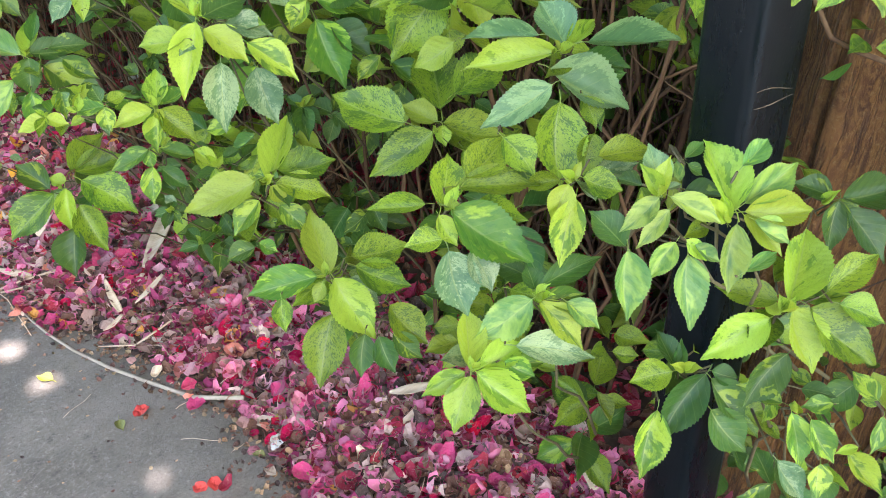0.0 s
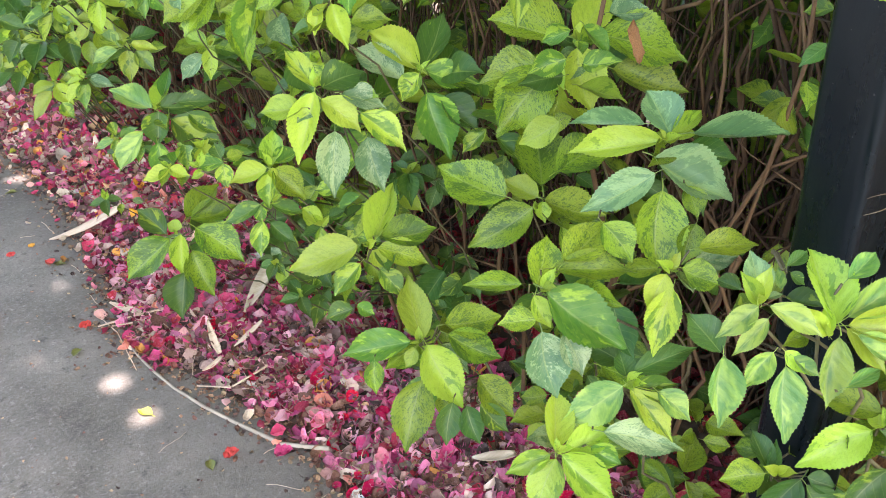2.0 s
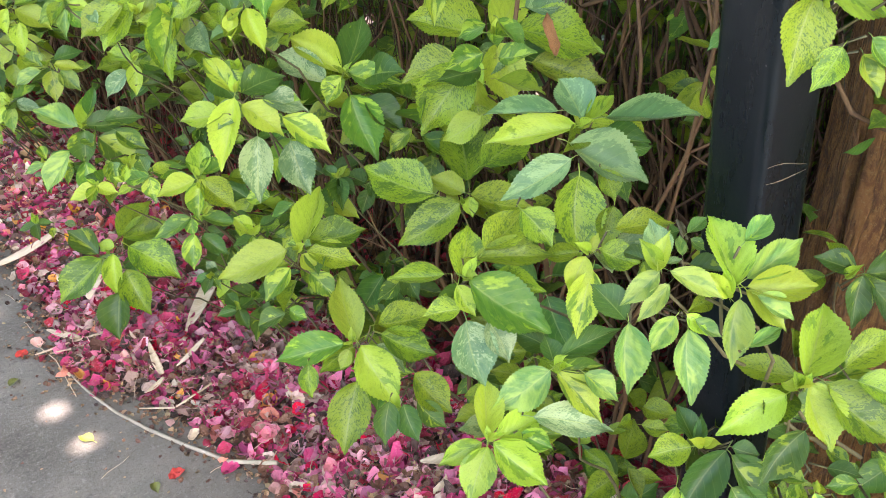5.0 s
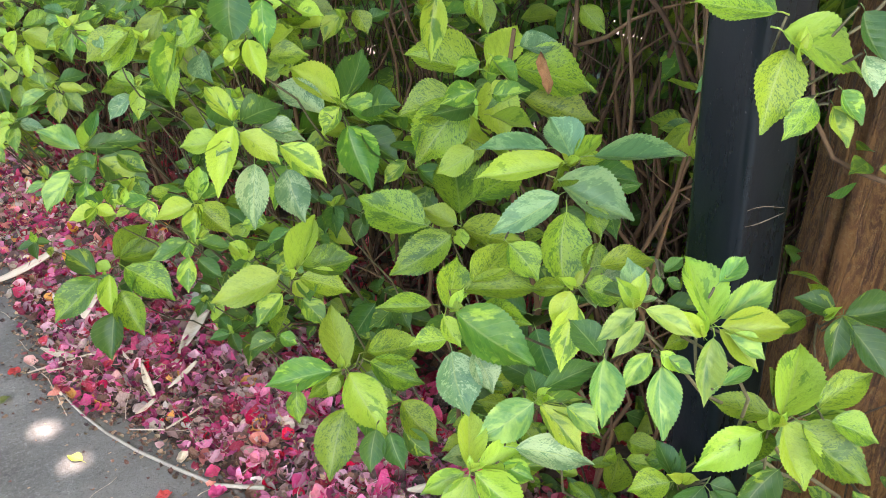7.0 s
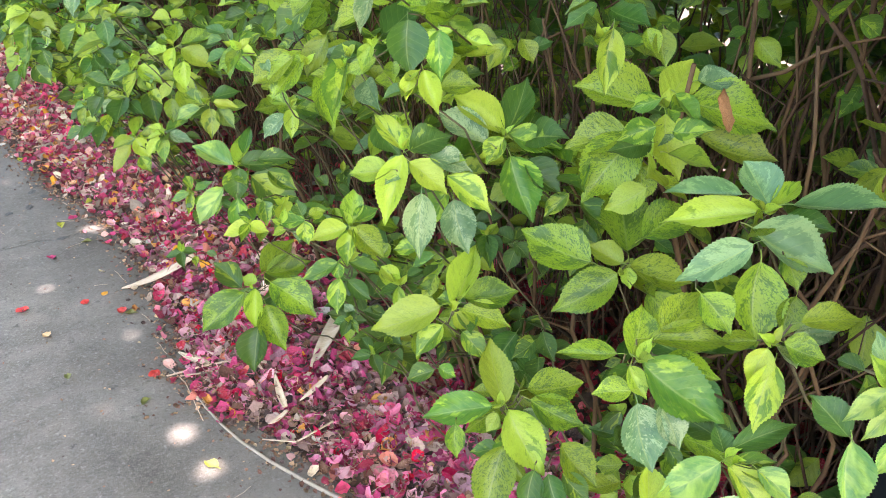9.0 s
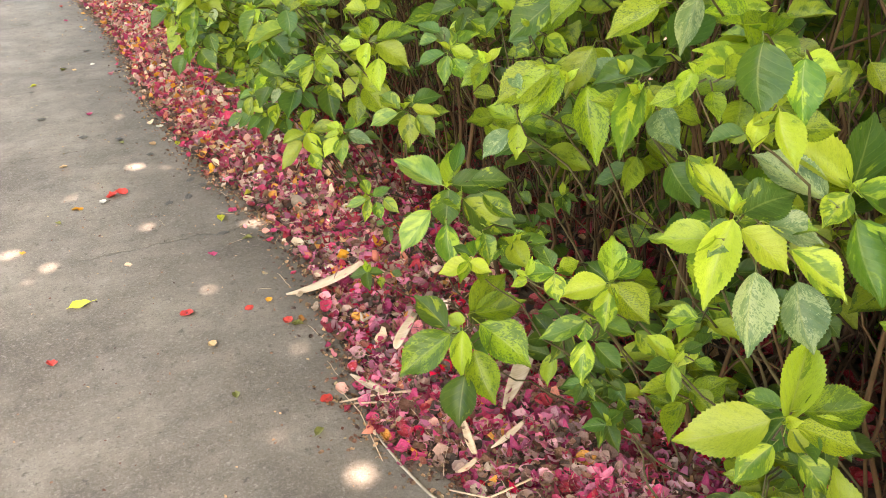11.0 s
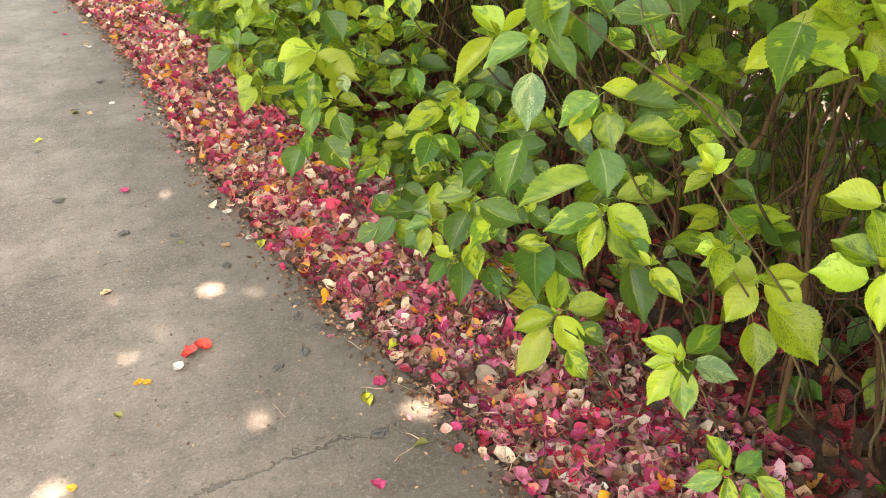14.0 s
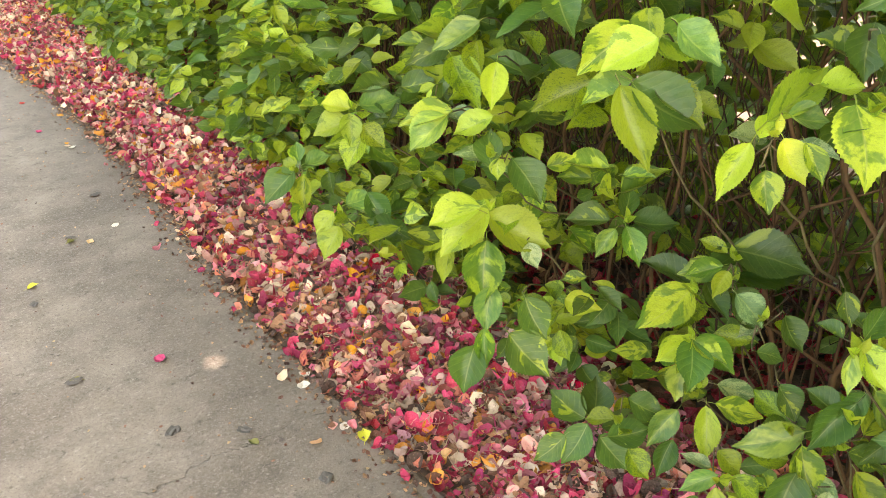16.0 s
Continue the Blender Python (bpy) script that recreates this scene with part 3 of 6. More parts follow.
def build_stems(shrub, seed):
    r = random.Random(seed)
    o = shrub.matrix_basis.translation
    for k in range(13 if o.y > 0.6 else 6):
        foot = (r.uniform(-0.06, 0.55), r.uniform(-0.22, 0.22), -0.04)
        top = (foot[0] + r.uniform(-0.22, 0.18), foot[1] + r.uniform(-0.2, 0.2), r.uniform(0.85, 1.35))
        pts = wander(foot, top, 9, 0.10, seed * 50 + k)
        thick = r.uniform(0.003, 0.0075)
        arrays = [tube_arrays(pts, [thick * (1 - 0.06 * i) for i in range(9)], 6)]
        for b in range(r.randint(1, 3)):
            i = r.randint(2, 7)
            a = r.uniform(0, 6.283)
            tip = pts[i] + Vector((0.16 * math.cos(a), 0.2 * math.sin(a), r.uniform(0.02, 0.28)))
            arrays.append(tube_arrays(wander(pts[i], tip, 5, 0.05, seed * 90 + k * 7 + b), [thick * 0.55, thick * 0.5, thick * 0.42, thick * 0.35, thick * 0.25], 5))
        v, f = join(arrays)
        part("stem", mesh_from("stem", v, f, STEM, None, True), shrub)


for n, shrub in enumerate(SHRUBS):
    build_stems(shrub, n + 1)

SPRIG_AT = []
FACING = Vector((-0.40, -0.50, 0.77))


def sprig(at, leaves):
    """One shoot of the hedge: a twig that ends at a place, and its leaves: tone, length, azimuth, elevation, width over length and,
    where it does not spring from the end of the twig, the offset of its base."""
    shrub = nearest_shrub(at[1])
    at = Vector(at)
    SPRIG_AT.append(at)
    r = random.Random(len(SPRIG_AT))
    arrays, grown = [], []
    root = Vector((max(at.x + 0.16, 0.90) + r.uniform(0, 0.10), at.y + r.uniform(-0.06, 0.06), max(0.08, at.z - r.uniform(0.25, 0.45))))
    if at.y < 0.4 and at.z > 1.0:                         # a shoot that arches over from deeper in the hedge
        root = at + Vector((0.40, -0.10, 0.22))
    arrays.append(tube_arrays(wander(root, at - FACING * 0.018, 8, 0.05, len(SPRIG_AT)), [0.0026 - 0.0002 * i for i in range(8)], 6))
    for tone, length, azimuth, elevation, wide, *offset in leaves:
        base = at + Vector(offset[0]) if offset else at
        a, e = radians(azimuth), radians(elevation)
        d = Vector((math.cos(a) * math.cos(e), math.sin(a) * math.cos(e), math.sin(e)))
        far = Vector(offset[0]).length if offset else 0
        stalk = base - d * 0.13 * length - FACING * 0.004
        if far > 0.045 and at.z < 1.1:
            arrays.append(tube_arrays([stalk + Vector((0.10, 0.06, -0.05)), stalk + Vector((0.04, 0.03, -0.012)), stalk], [0.0017, 0.0014, 0.0010], 5))
        elif far > 0.02:
            arrays.append(tube_arrays([at - FACING * 0.018, (at + base) / 2 - FACING * 0.034, stalk], [0.0015, 0.0013, 0.0010], 5))
        facing = FACING + Vector((r.uniform(-0.12, 0.12), r.uniform(-0.12, 0.12), 0))
        x, y, z = axes(d, facing)
        m = Matrix((x * length, y * length * wide, z * length)).transposed().to_4x4()
        grown.append((LEAF_MESHES[tone][r.randrange(4)], Matrix.Translation(base) @ m))
    # the youngest leaves, folded in the heart of the shoot
    for k in range(3):
        a, e = r.uniform(0, 6.283), radians(r.uniform(15, 60))
        d = Vector((math.cos(a) * math.cos(e), math.sin(a) * math.cos(e), math.sin(e))) + FACING * 0.4
        length = r.uniform(0.016, 0.030)
        x, y, z = axes(d, FACING + Vector((r.uniform(-0.5, 0.5), r.uniform(-0.5, 0.5), 0)))
        m = Matrix((x * length, y * length * 0.46, z * length)).transposed().to_4x4()
        grown.append((LEAF_MESHES["y"][r.randrange(4)], Matrix.Translation(at) @ m))
    # older leaves lower on the twig, half hidden
    mean = sum(l[1] for l in leaves) / len(leaves)
    turn = r.uniform(0, 6.283)
    for k in range(3 if at.z < 1.1 else 0):
        a, e = turn + k * 1.9 + r.uniform(-0.3, 0.3), radians(r.uniform(-30, 15))
        d = Vector((math.cos(a) * math.cos(e), math.sin(a) * math.cos(e), math.sin(e)))
        low = at + Vector((0.8, 0.4, -0.36)) * (0.040 + 0.014 * k)
        base = low + d * 0.018
        length = mean * r.uniform(0.65, 0.95)
        x, y, z = axes(d, FACING + Vector((r.uniform(-0.5, 0.5), r.uniform(-0.5, 0.5), 0)))
        m = Matrix((x * length, y * length * r.uniform(0.5, 0.62), z * length)).transposed().to_4x4()
        grown.append((LEAF_MESHES[r.choice("ggmmvmpg")][r.randrange(4)], Matrix.Translation(base) @ m))
        arrays.append(tube_arrays([low, base], [0.0013, 0.001], 5))
    v, f = join(arrays)
    twig = part("twig", mesh_from("twig", v, f, TWIG, None, True), shrub, local(shrub, Matrix()))
    for me, m in grown:
        part("leaf", me, twig, m)


sprig((0.670, 1.044, 0.906), [("v", 0.081, 92, 24, 0.38, (-0.001, 0.001, 0.001)), ("g", 0.069, -6, 8, 0.74, (0.007, -0.004, 0.000)), ("y", 0.064, 134, -11, 0.60, (-0.023, -0.001, -0.024)), ("y", 0.103, -154, -61, 0.42, (-0.003, -0.001, -0.005)), ("y", 0.071, -50, -39, 0.59, (0.002, -0.010, -0.014)), ("p", 0.093, -128, -63, 0.49, (0.006, -0.035, -0.054)), ("p", 0.080, -91, -60, 0.62, (0.042, -0.061, -0.063)), ("v", 0.084, -50, -39, 0.53, (0.043, -0.044, -0.033)), ("p", 0.066, -33, -21, 0.61, (0.028, -0.021, -0.009))])
sprig((0.853, 1.044, 0.892), [("y", 0.115, 101, 17, 0.46, (-0.001, 0.003, 0.004)), ("g", 0.116, 34, 30, 0.42, (0.002, 0.002, 0.006)), ("v", 0.090, -32, -17, 0.52, (0.004, -0.001, 0.003)), ("v", 0.050, 176, -52, 0.72, (-0.003, 0.001, -0.002)), ("v", 0.107, -87, -58, 0.59, (-0.002, -0.015, -0.027)), ("g", 0.077, -54, -40, 0.67, (0.014, -0.030, -0.033)), ("p", 0.109, 106, 14, 0.46, (-0.024, 0.012, -0.009))])
sprig((0.684, 1.744, 0.654), [("s", 0.130, 110, 6, 0.42, (-0.005, 0.007, 0.002)), ("y", 0.094, 46, 28, 0.42, (0.002, 0.004, 0.005)), ("g", 0.079, 51, 28, 0.36, (0.020, 0.006, 0.023)), ("g", 0.100, -20, -2, 0.52, (0.008, -0.002, 0.005)), ("g", 0.082, -22, -4, 0.50, (0.040, -0.024, 0.013)), ("g", 0.123, -46, -27, 0.65, (0.018, -0.034, -0.014)), ("v", 0.077, -50, -31, 0.55, (0.050, -0.052, -0.004)), ("g", 0.077, -123, -59, 0.74, (0.003, -0.006, -0.003)), ("s", 0.100, -179, -51, 0.52, (-0.037, -0.007, -0.038)), ("v", 0.084, -103, -57, 0.53, (-0.021, -0.041, -0.056)), ("s", 0.051, -45, -26, 0.57, (0.009, -0.069, -0.055))])
sprig((0.699, 1.269, 0.694), [("y", 0.074, 53, 31, 0.55, (0.001, 0.001, 0.003)), ("y", 0.071, 146, -23, 0.56, (-0.004, 0.002, -0.001)), ("v", 0.055, 3, 13, 0.60, (0.006, -0.000, 0.004)), ("m", 0.076, -55, -42, 0.64, (0.005, -0.004, -0.002)), ("v", 0.065, -133, -62, 0.53, (-0.000, -0.003, -0.005)), ("y", 0.022, -63, -47, 0.74, (-0.001, -0.001, -0.002))])
sprig((0.715, 1.300, 0.610), [("v", 0.064, -32, -21, 0.47, (-0.005, 0.001, -0.002)), ("v", 0.074, 152, -28, 0.49, (-0.022, 0.010, -0.002)), ("v", 0.032, -122, -61, 0.74, (-0.021, 0.007, -0.005)), ("v", 0.066, -129, -61, 0.54, (-0.028, -0.005, -0.027)), ("g", 0.057, -51, -38, 0.56, (-0.016, -0.014, -0.031)), ("v", 0.050, -60, -45, 0.69, (0.042, -0.033, -0.016))])
sprig((0.637, 1.600, 0.435), [("m", 0.128, 166, -40, 0.57, (-0.017, 0.004, -0.007)), ("y", 0.089, -118, -58, 0.45, (0.004, -0.004, -0.001)), ("m", 0.124, -52, -34, 0.63, (0.035, -0.014, 0.010)), ("m", 0.107, -83, -51, 0.57, (0.012, -0.037, -0.027)), ("g", 0.097, -128, -58, 0.69, (-0.018, -0.054, -0.061)), ("g", 0.102, 102, 13, 0.51, (-0.019, 0.014, 0.000)), ("m", 0.102, -10, 4, 0.56, (0.034, 0.003, 0.025)), ("m", 0.107, 19, 21, 0.51, (0.027, 0.008, 0.025)), ("y", 0.039, 121, -1, 0.74, (0.013, 0.003, 0.011))])
sprig((0.673, 0.929, 0.706), [("y", 0.111, 35, 27, 0.39, (0.002, -0.000, 0.001)), ("y", 0.107, 145, -23, 0.54, (-0.012, 0.010, 0.003)), ("y", 0.032, -61, -43, 0.74, (0.002, -0.005, -0.005)), ("m", 0.085, -17, -3, 0.58, (0.019, -0.002, 0.013)), ("m", 0.078, -36, -22, 0.52, (0.010, -0.007, -0.002)), ("v", 0.059, 172, -45, 0.56, (-0.018, -0.004, -0.019)), ("v", 0.051, -64, -46, 0.63, (0.002, -0.023, -0.027)), ("g", 0.043, 146, -25, 0.67, (-0.047, -0.027, -0.070)), ("v", 0.029, -46, -32, 0.74, (-0.041, -0.028, -0.066))])
sprig((0.668, 0.806, 0.615), [("y", 0.104, 66, 27, 0.44, (0.005, -0.002, 0.002)), ("v", 0.103, 138, -18, 0.45, (-0.008, 0.007, 0.001)), ("y", 0.100, -77, -50, 0.57, (0.007, -0.008, -0.003)), ("m", 0.084, -18, -4, 0.62, (0.038, -0.009, 0.018)), ("m", 0.084, -42, -26, 0.55, (0.036, -0.018, 0.008)), ("m", 0.101, -151, -57, 0.56, (-0.016, -0.028, -0.039)), ("m", 0.076, -65, -44, 0.63, (0.049, -0.071, -0.036)), ("g", 0.059, -144, -58, 0.59, (0.006, -0.068, -0.063)), ("g", 0.055, -91, -55, 0.61, (0.019, -0.081, -0.067)), ("g", 0.054, -59, -40, 0.59, (0.035, -0.091, -0.066)), ("y", 0.030, -173, -52, 0.67, (-0.007, -0.001, -0.006)), ("m", 0.046, -120, -59, 0.59, (-0.058, 0.023, -0.018))])
sprig((0.661, 0.584, 0.819), [("m", 0.067, 37, 28, 0.57, (-0.003, 0.004, 0.002)), ("m", 0.064, 128, -11, 0.36, (-0.013, 0.016, 0.004)), ("v", 0.107, -52, -33, 0.55, (0.003, -0.004, -0.001)), ("m", 0.098, -27, -9, 0.34, (0.017, 0.003, 0.018)), ("y", 0.039, -80, -51, 0.57, (-0.008, 0.002, -0.005)), ("p", 0.072, -102, -58, 0.69, (-0.016, -0.021, -0.035)), ("p", 0.050, -87, -53, 0.69, (0.001, -0.036, -0.035)), ("m", 0.042, 134, -16, 0.66, (-0.015, -0.011, -0.025)), ("m", 0.072, 7, 18, 0.59, (0.029, -0.002, 0.024)), ("m", 0.053, -69, -45, 0.74, (0.075, -0.009, 0.059))])
sprig((0.839, 0.586, 0.941), [("b", 0.063, 72, 28, 0.74, (0.006, 0.000, 0.008)), ("y", 0.108, 130, -15, 0.34, (-0.002, 0.003, 0.001)), ("b", 0.084, 124, -8, 0.27, (-0.010, 0.024, 0.015)), ("y", 0.055, 3, 19, 0.39, (0.006, -0.003, 0.004)), ("b", 0.118, -27, -5, 0.24, (0.023, -0.018, 0.010)), ("b", 0.102, -47, -27, 0.57, (-0.013, 0.002, -0.016)), ("b", 0.091, 145, -31, 0.45, (-0.018, -0.006, -0.031)), ("m", 0.094, -132, -63, 0.62, (-0.018, -0.019, -0.047)), ("m", 0.039, -92, -57, 0.74, (0.001, -0.035, -0.040)), ("m", 0.048, -164, -59, 0.66, (-0.004, -0.059, -0.075))])
sprig((0.864, 0.801, 0.762), [("m", 0.115, 109, 8, 0.64, (-0.024, 0.031, 0.011)), ("m", 0.107, 151, -33, 0.54, (-0.001, 0.001, 0.000)), ("y", 0.061, 107, 9, 0.59, (0.009, 0.001, 0.012)), ("m", 0.095, -35, -17, 0.55, (0.015, -0.005, 0.010)), ("m", 0.114, 57, 30, 0.64, (0.019, 0.005, 0.025)), ("m", 0.102, -4, 12, 0.60, (0.042, -0.000, 0.043)), ("y", 0.030, -114, -61, 0.74, (0.012, -0.005, 0.007)), ("m", 0.075, -72, -48, 0.68, (0.021, -0.037, -0.020))])
sprig((0.990, 0.864, 0.959), [("m", 0.122, 115, 3, 0.61, (-0.010, 0.013, 0.005)), ("y", 0.097, 17, 27, 0.57, (0.001, 0.003, 0.007)), ("y", 0.097, -101, -61, 0.66, (-0.001, -0.004, -0.007)), ("m", 0.123, 167, -49, 0.66, (-0.037, 0.013, -0.036)), ("m", 0.137, -36, -18, 0.61, (0.025, -0.019, 0.010)), ("m", 0.121, -36, -17, 0.51, (0.027, -0.047, -0.033)), ("p", 0.063, -20, 0, 0.69, (0.041, -0.017, 0.037)), ("m", 0.092, 136, -20, 0.71, (-0.044, 0.023, -0.033)), ("m", 0.054, -133, -64, 0.74, (-0.043, -0.007, -0.077))])
sprig((0.706, 0.492, 0.729), [("s", 0.077, 151, -33, 0.55, (-0.003, 0.002, -0.001)), ("v", 0.074, -70, -43, 0.46, (0.001, -0.004, -0.002)), ("g", 0.084, -13, 5, 0.34, (0.010, 0.001, 0.010)), ("s", 0.048, -61, -37, 0.61, (0.020, -0.026, -0.002)), ("g", 0.032, 64, 26, 0.74, (0.004, 0.004, 0.006)), ("v", 0.055, -27, -7, 0.34, (0.004, -0.004, 0.000))])
sprig((0.623, 0.505, 0.671), [("y", 0.070, 49, 26, 0.47, (0.000, 0.003, 0.002)), ("y", 0.054, 147, -29, 0.45, (-0.006, 0.004, -0.001)), ("y", 0.064, -163, -54, 0.60, (-0.004, -0.002, -0.004)), ("y", 0.075, -60, -36, 0.56, (0.002, -0.004, -0.001)), ("y", 0.061, -11, 5, 0.53, (0.007, -0.004, 0.002)), ("p", 0.093, -38, -17, 0.40, (0.045, -0.021, 0.019)), ("v", 0.038, -50, -28, 0.66, (0.028, -0.020, 0.007))])
sprig((0.591, 0.315, 0.976), [("b", 0.039, 52, 29, 0.53, (0.002, 0.001, 0.003)), ("s", 0.037, 154, -40, 0.45, (-0.000, -0.000, -0.001)), ("s", 0.036, 163, -46, 0.38, (-0.000, -0.009, -0.007)), ("b", 0.016, -22, 1, 0.34, (0.003, 0.000, 0.004)), ("s", 0.044, -52, -27, 0.41, (0.004, -0.006, 0.000)), ("s", 0.050, -135, -60, 0.52, (-0.028, 0.002, -0.033)), ("s", 0.053, -129, -60, 0.49, (-0.006, -0.032, -0.031)), ("g", 0.038, 85, 19, 0.65, (-0.028, 0.004, -0.031)), ("s", 0.033, 167, -48, 0.51, (-0.007, -0.022, -0.025)), ("y", 0.021, -68, -40, 0.59, (-0.002, -0.027, -0.023)), ("s", 0.023, -57, -32, 0.49, (0.000, -0.033, -0.025))])
sprig((0.634, 0.281, 0.950), [("y", 0.063, 59, 27, 0.54, (0.007, -0.001, 0.008)), ("y", 0.057, -32, -6, 0.46, (0.010, -0.007, 0.008)), ("y", 0.042, -70, -40, 0.50, (0.009, -0.007, 0.006)), ("s", 0.052, -148, -59, 0.44, (0.004, -0.006, 0.000)), ("s", 0.032, -58, -31, 0.57, (0.011, -0.015, 0.004)), ("s", 0.062, -8, 13, 0.39, (0.013, -0.004, 0.013)), ("s", 0.034, -1, 18, 0.49, (0.024, 0.008, 0.034)), ("s", 0.034, -14, 10, 0.34, (-0.009, -0.024, -0.027)), ("g", 0.022, -5, 16, 0.50, (0.005, 0.044, 0.034)), ("s", 0.018, 46, 28, 0.51, (-0.004, 0.040, 0.020)), ("g", 0.014, -62, -34, 0.74, (0.004, 0.040, 0.031))])
sprig((0.763, 0.261, 0.809), [("y", 0.084, 21, 25, 0.53, (0.006, -0.001, 0.006)), ("y", 0.072, 146, -34, 0.50, (-0.009, 0.008, -0.007)), ("y", 0.062, -106, -54, 0.65, (0.005, -0.004, 0.004)), ("m", 0.081, -66, -35, 0.60, (0.012, -0.016, 0.006)), ("m", 0.070, -12, 11, 0.43, (0.027, -0.022, 0.020)), ("m", 0.056, 110, -3, 0.51, (0.002, 0.009, 0.007)), ("m", 0.048, -51, -23, 0.64, (0.026, -0.035, 0.013)), ("g", 0.063, 165, -46, 0.49, (-0.017, -0.018, -0.028)), ("y", 0.018, 94, 10, 0.74, (-0.003, 0.002, -0.003))])
sprig((0.969, 0.317, 0.811), [("g", 0.059, -157, -59, 0.51, (0.010, -0.014, 0.006)), ("g", 0.074, -27, 1, 0.57, (0.012, -0.016, 0.008)), ("g", 0.044, 104, 3, 0.68, (0.009, -0.006, 0.009)), ("g", 0.074, -80, -45, 0.53, (0.010, -0.023, -0.000))])
sprig((0.762, 0.338, 0.690), [("m", 0.045, 133, -22, 0.74, (-0.008, 0.009, -0.003)), ("g", 0.085, 171, -47, 0.45, (0.010, -0.019, -0.000)), ("v", 0.074, -160, -55, 0.47, (-0.037, 0.003, -0.033)), ("g", 0.058, -78, -44, 0.61, (0.011, -0.025, -0.003)), ("g", 0.058, -75, -42, 0.72, (-0.006, -0.039, -0.025)), ("g", 0.049, 66, 23, 0.49, (-0.004, 0.006, -0.001)), ("g", 0.041, 27, 25, 0.34, (-0.007, 0.005, -0.004)), ("g", 0.031, -44, -19, 0.72, (0.015, -0.022, 0.003))])
sprig((0.795, 0.238, 0.685), [("v", 0.046, 104, 2, 0.51, (-0.002, 0.008, 0.001)), ("v", 0.058, -122, -56, 0.53, (-0.003, -0.003, -0.004)), ("v", 0.049, -91, -48, 0.56, (0.003, -0.021, -0.005)), ("v", 0.030, 126, -17, 0.63, (0.022, -0.031, 0.010)), ("p", 0.046, -84, -45, 0.60, (-0.036, -0.013, -0.039)), ("v", 0.034, -145, -57, 0.74, (-0.016, -0.046, -0.033)), ("v", 0.035, 75, 19, 0.70, (0.045, -0.062, 0.020)), ("v", 0.040, -169, -54, 0.46, (0.039, -0.072, 0.010)), ("y", 0.022, 135, -25, 0.43, (0.011, -0.066, -0.015))])
sprig((0.706, 0.290, 1.146), [("m", 0.060, 111, 0, 0.67, (0.001, 0.021, 0.027)), ("y", 0.066, -50, -26, 0.74, (0.000, 0.013, 0.015)), ("m", 0.062, -167, -61, 0.58, (-0.001, 0.006, 0.004)), ("m", 0.036, 164, -51, 0.59, (-0.001, -0.019, -0.025)), ("v", 0.028, -78, -50, 0.74, (0.010, -0.032, -0.018)), ("v", 0.031, -92, -57, 0.65, (0.004, -0.031, -0.028)), ("p", 0.029, -106, -61, 0.73, (0.023, -0.037, 0.005)), ("g", 0.042, -90, -56, 0.74, (0.030, -0.026, 0.032))])
sprig((0.920, 0.938, 1.052), [("v", 0.095, -141, -65, 0.40, (0.019, -0.010, 0.013)), ("m", 0.055, -115, -65, 0.58, (0.071, -0.053, 0.014)), ("m", 0.042, -83, -58, 0.64, (0.054, -0.039, 0.014))])
sprig((0.925, 1.130, 0.998), [("v", 0.063, 174, -52, 0.57, (0.002, 0.006, 0.014)), ("m", 0.044, -76, -55, 0.74, (0.017, -0.005, 0.014))])
sprig((0.673, 1.045, 1.004), [("g", 0.078, -117, -64, 0.72, (0.022, 0.025, 0.075)), ("y", 0.064, -86, -59, 0.47, (0.025, -0.008, 0.013)), ("v", 0.070, -118, -64, 0.54, (0.055, -0.001, 0.061)), ("y", 0.038, -148, -63, 0.56, (0.010, -0.001, 0.009))])
sprig((0.726, 2.211, 0.818), [("y", 0.060, 128, -6, 0.74, (-0.015, 0.003, -0.012)), ("y", 0.063, -129, -63, 0.56, (0.000, -0.004, -0.006)), ("y", 0.075, -113, -63, 0.60, (0.013, -0.031, -0.036)), ("y", 0.092, -44, -32, 0.60, (0.015, -0.015, -0.009)), ("m", 0.102, -8, 7, 0.46, (0.017, -0.011, 0.000)), ("m", 0.066, 60, 32, 0.69, (0.002, 0.001, 0.004)), ("m", 0.051, 111, 11, 0.74, (-0.005, 0.005, 0.003)), ("y", 0.055, 126, -4, 0.67, (0.011, 0.029, 0.059)), ("y", 0.041, 17, 24, 0.74, (0.015, 0.026, 0.060))])
sprig((0.731, 2.032, 0.710), [("v", 0.072, 106, 12, 0.53, (-0.007, 0.005, -0.000)), ("g", 0.070, -11, 5, 0.57, (0.019, -0.004, 0.014)), ("y", 0.061, -30, -14, 0.52, (0.015, -0.008, 0.004)), ("s", 0.064, -62, -44, 0.65, (0.022, -0.023, -0.008)), ("v", 0.076, -114, -61, 0.61, (0.005, -0.010, -0.008)), ("s", 0.072, 147, -28, 0.55, (-0.013, 0.004, -0.008))])
sprig((0.741, 1.838, 0.883), [("p", 0.055, 90, 22, 0.49, (0.000, 0.004, 0.006)), ("y", 0.052, -40, -22, 0.61, (0.002, -0.000, 0.003)), ("v", 0.053, -56, -39, 0.74, (0.000, -0.011, -0.015)), ("s", 0.058, -130, -63, 0.49, (-0.006, -0.002, -0.010)), ("g", 0.058, 49, 32, 0.34, (0.017, 0.001, 0.023)), ("v", 0.061, -1, 15, 0.45, (0.004, 0.001, 0.006)), ("g", 0.059, 143, -28, 0.53, (-0.010, 0.004, -0.007)), ("s", 0.039, 139, -23, 0.74, (-0.014, 0.025, 0.016)), ("g", 0.057, 114, 4, 0.49, (-0.006, 0.026, 0.028))])
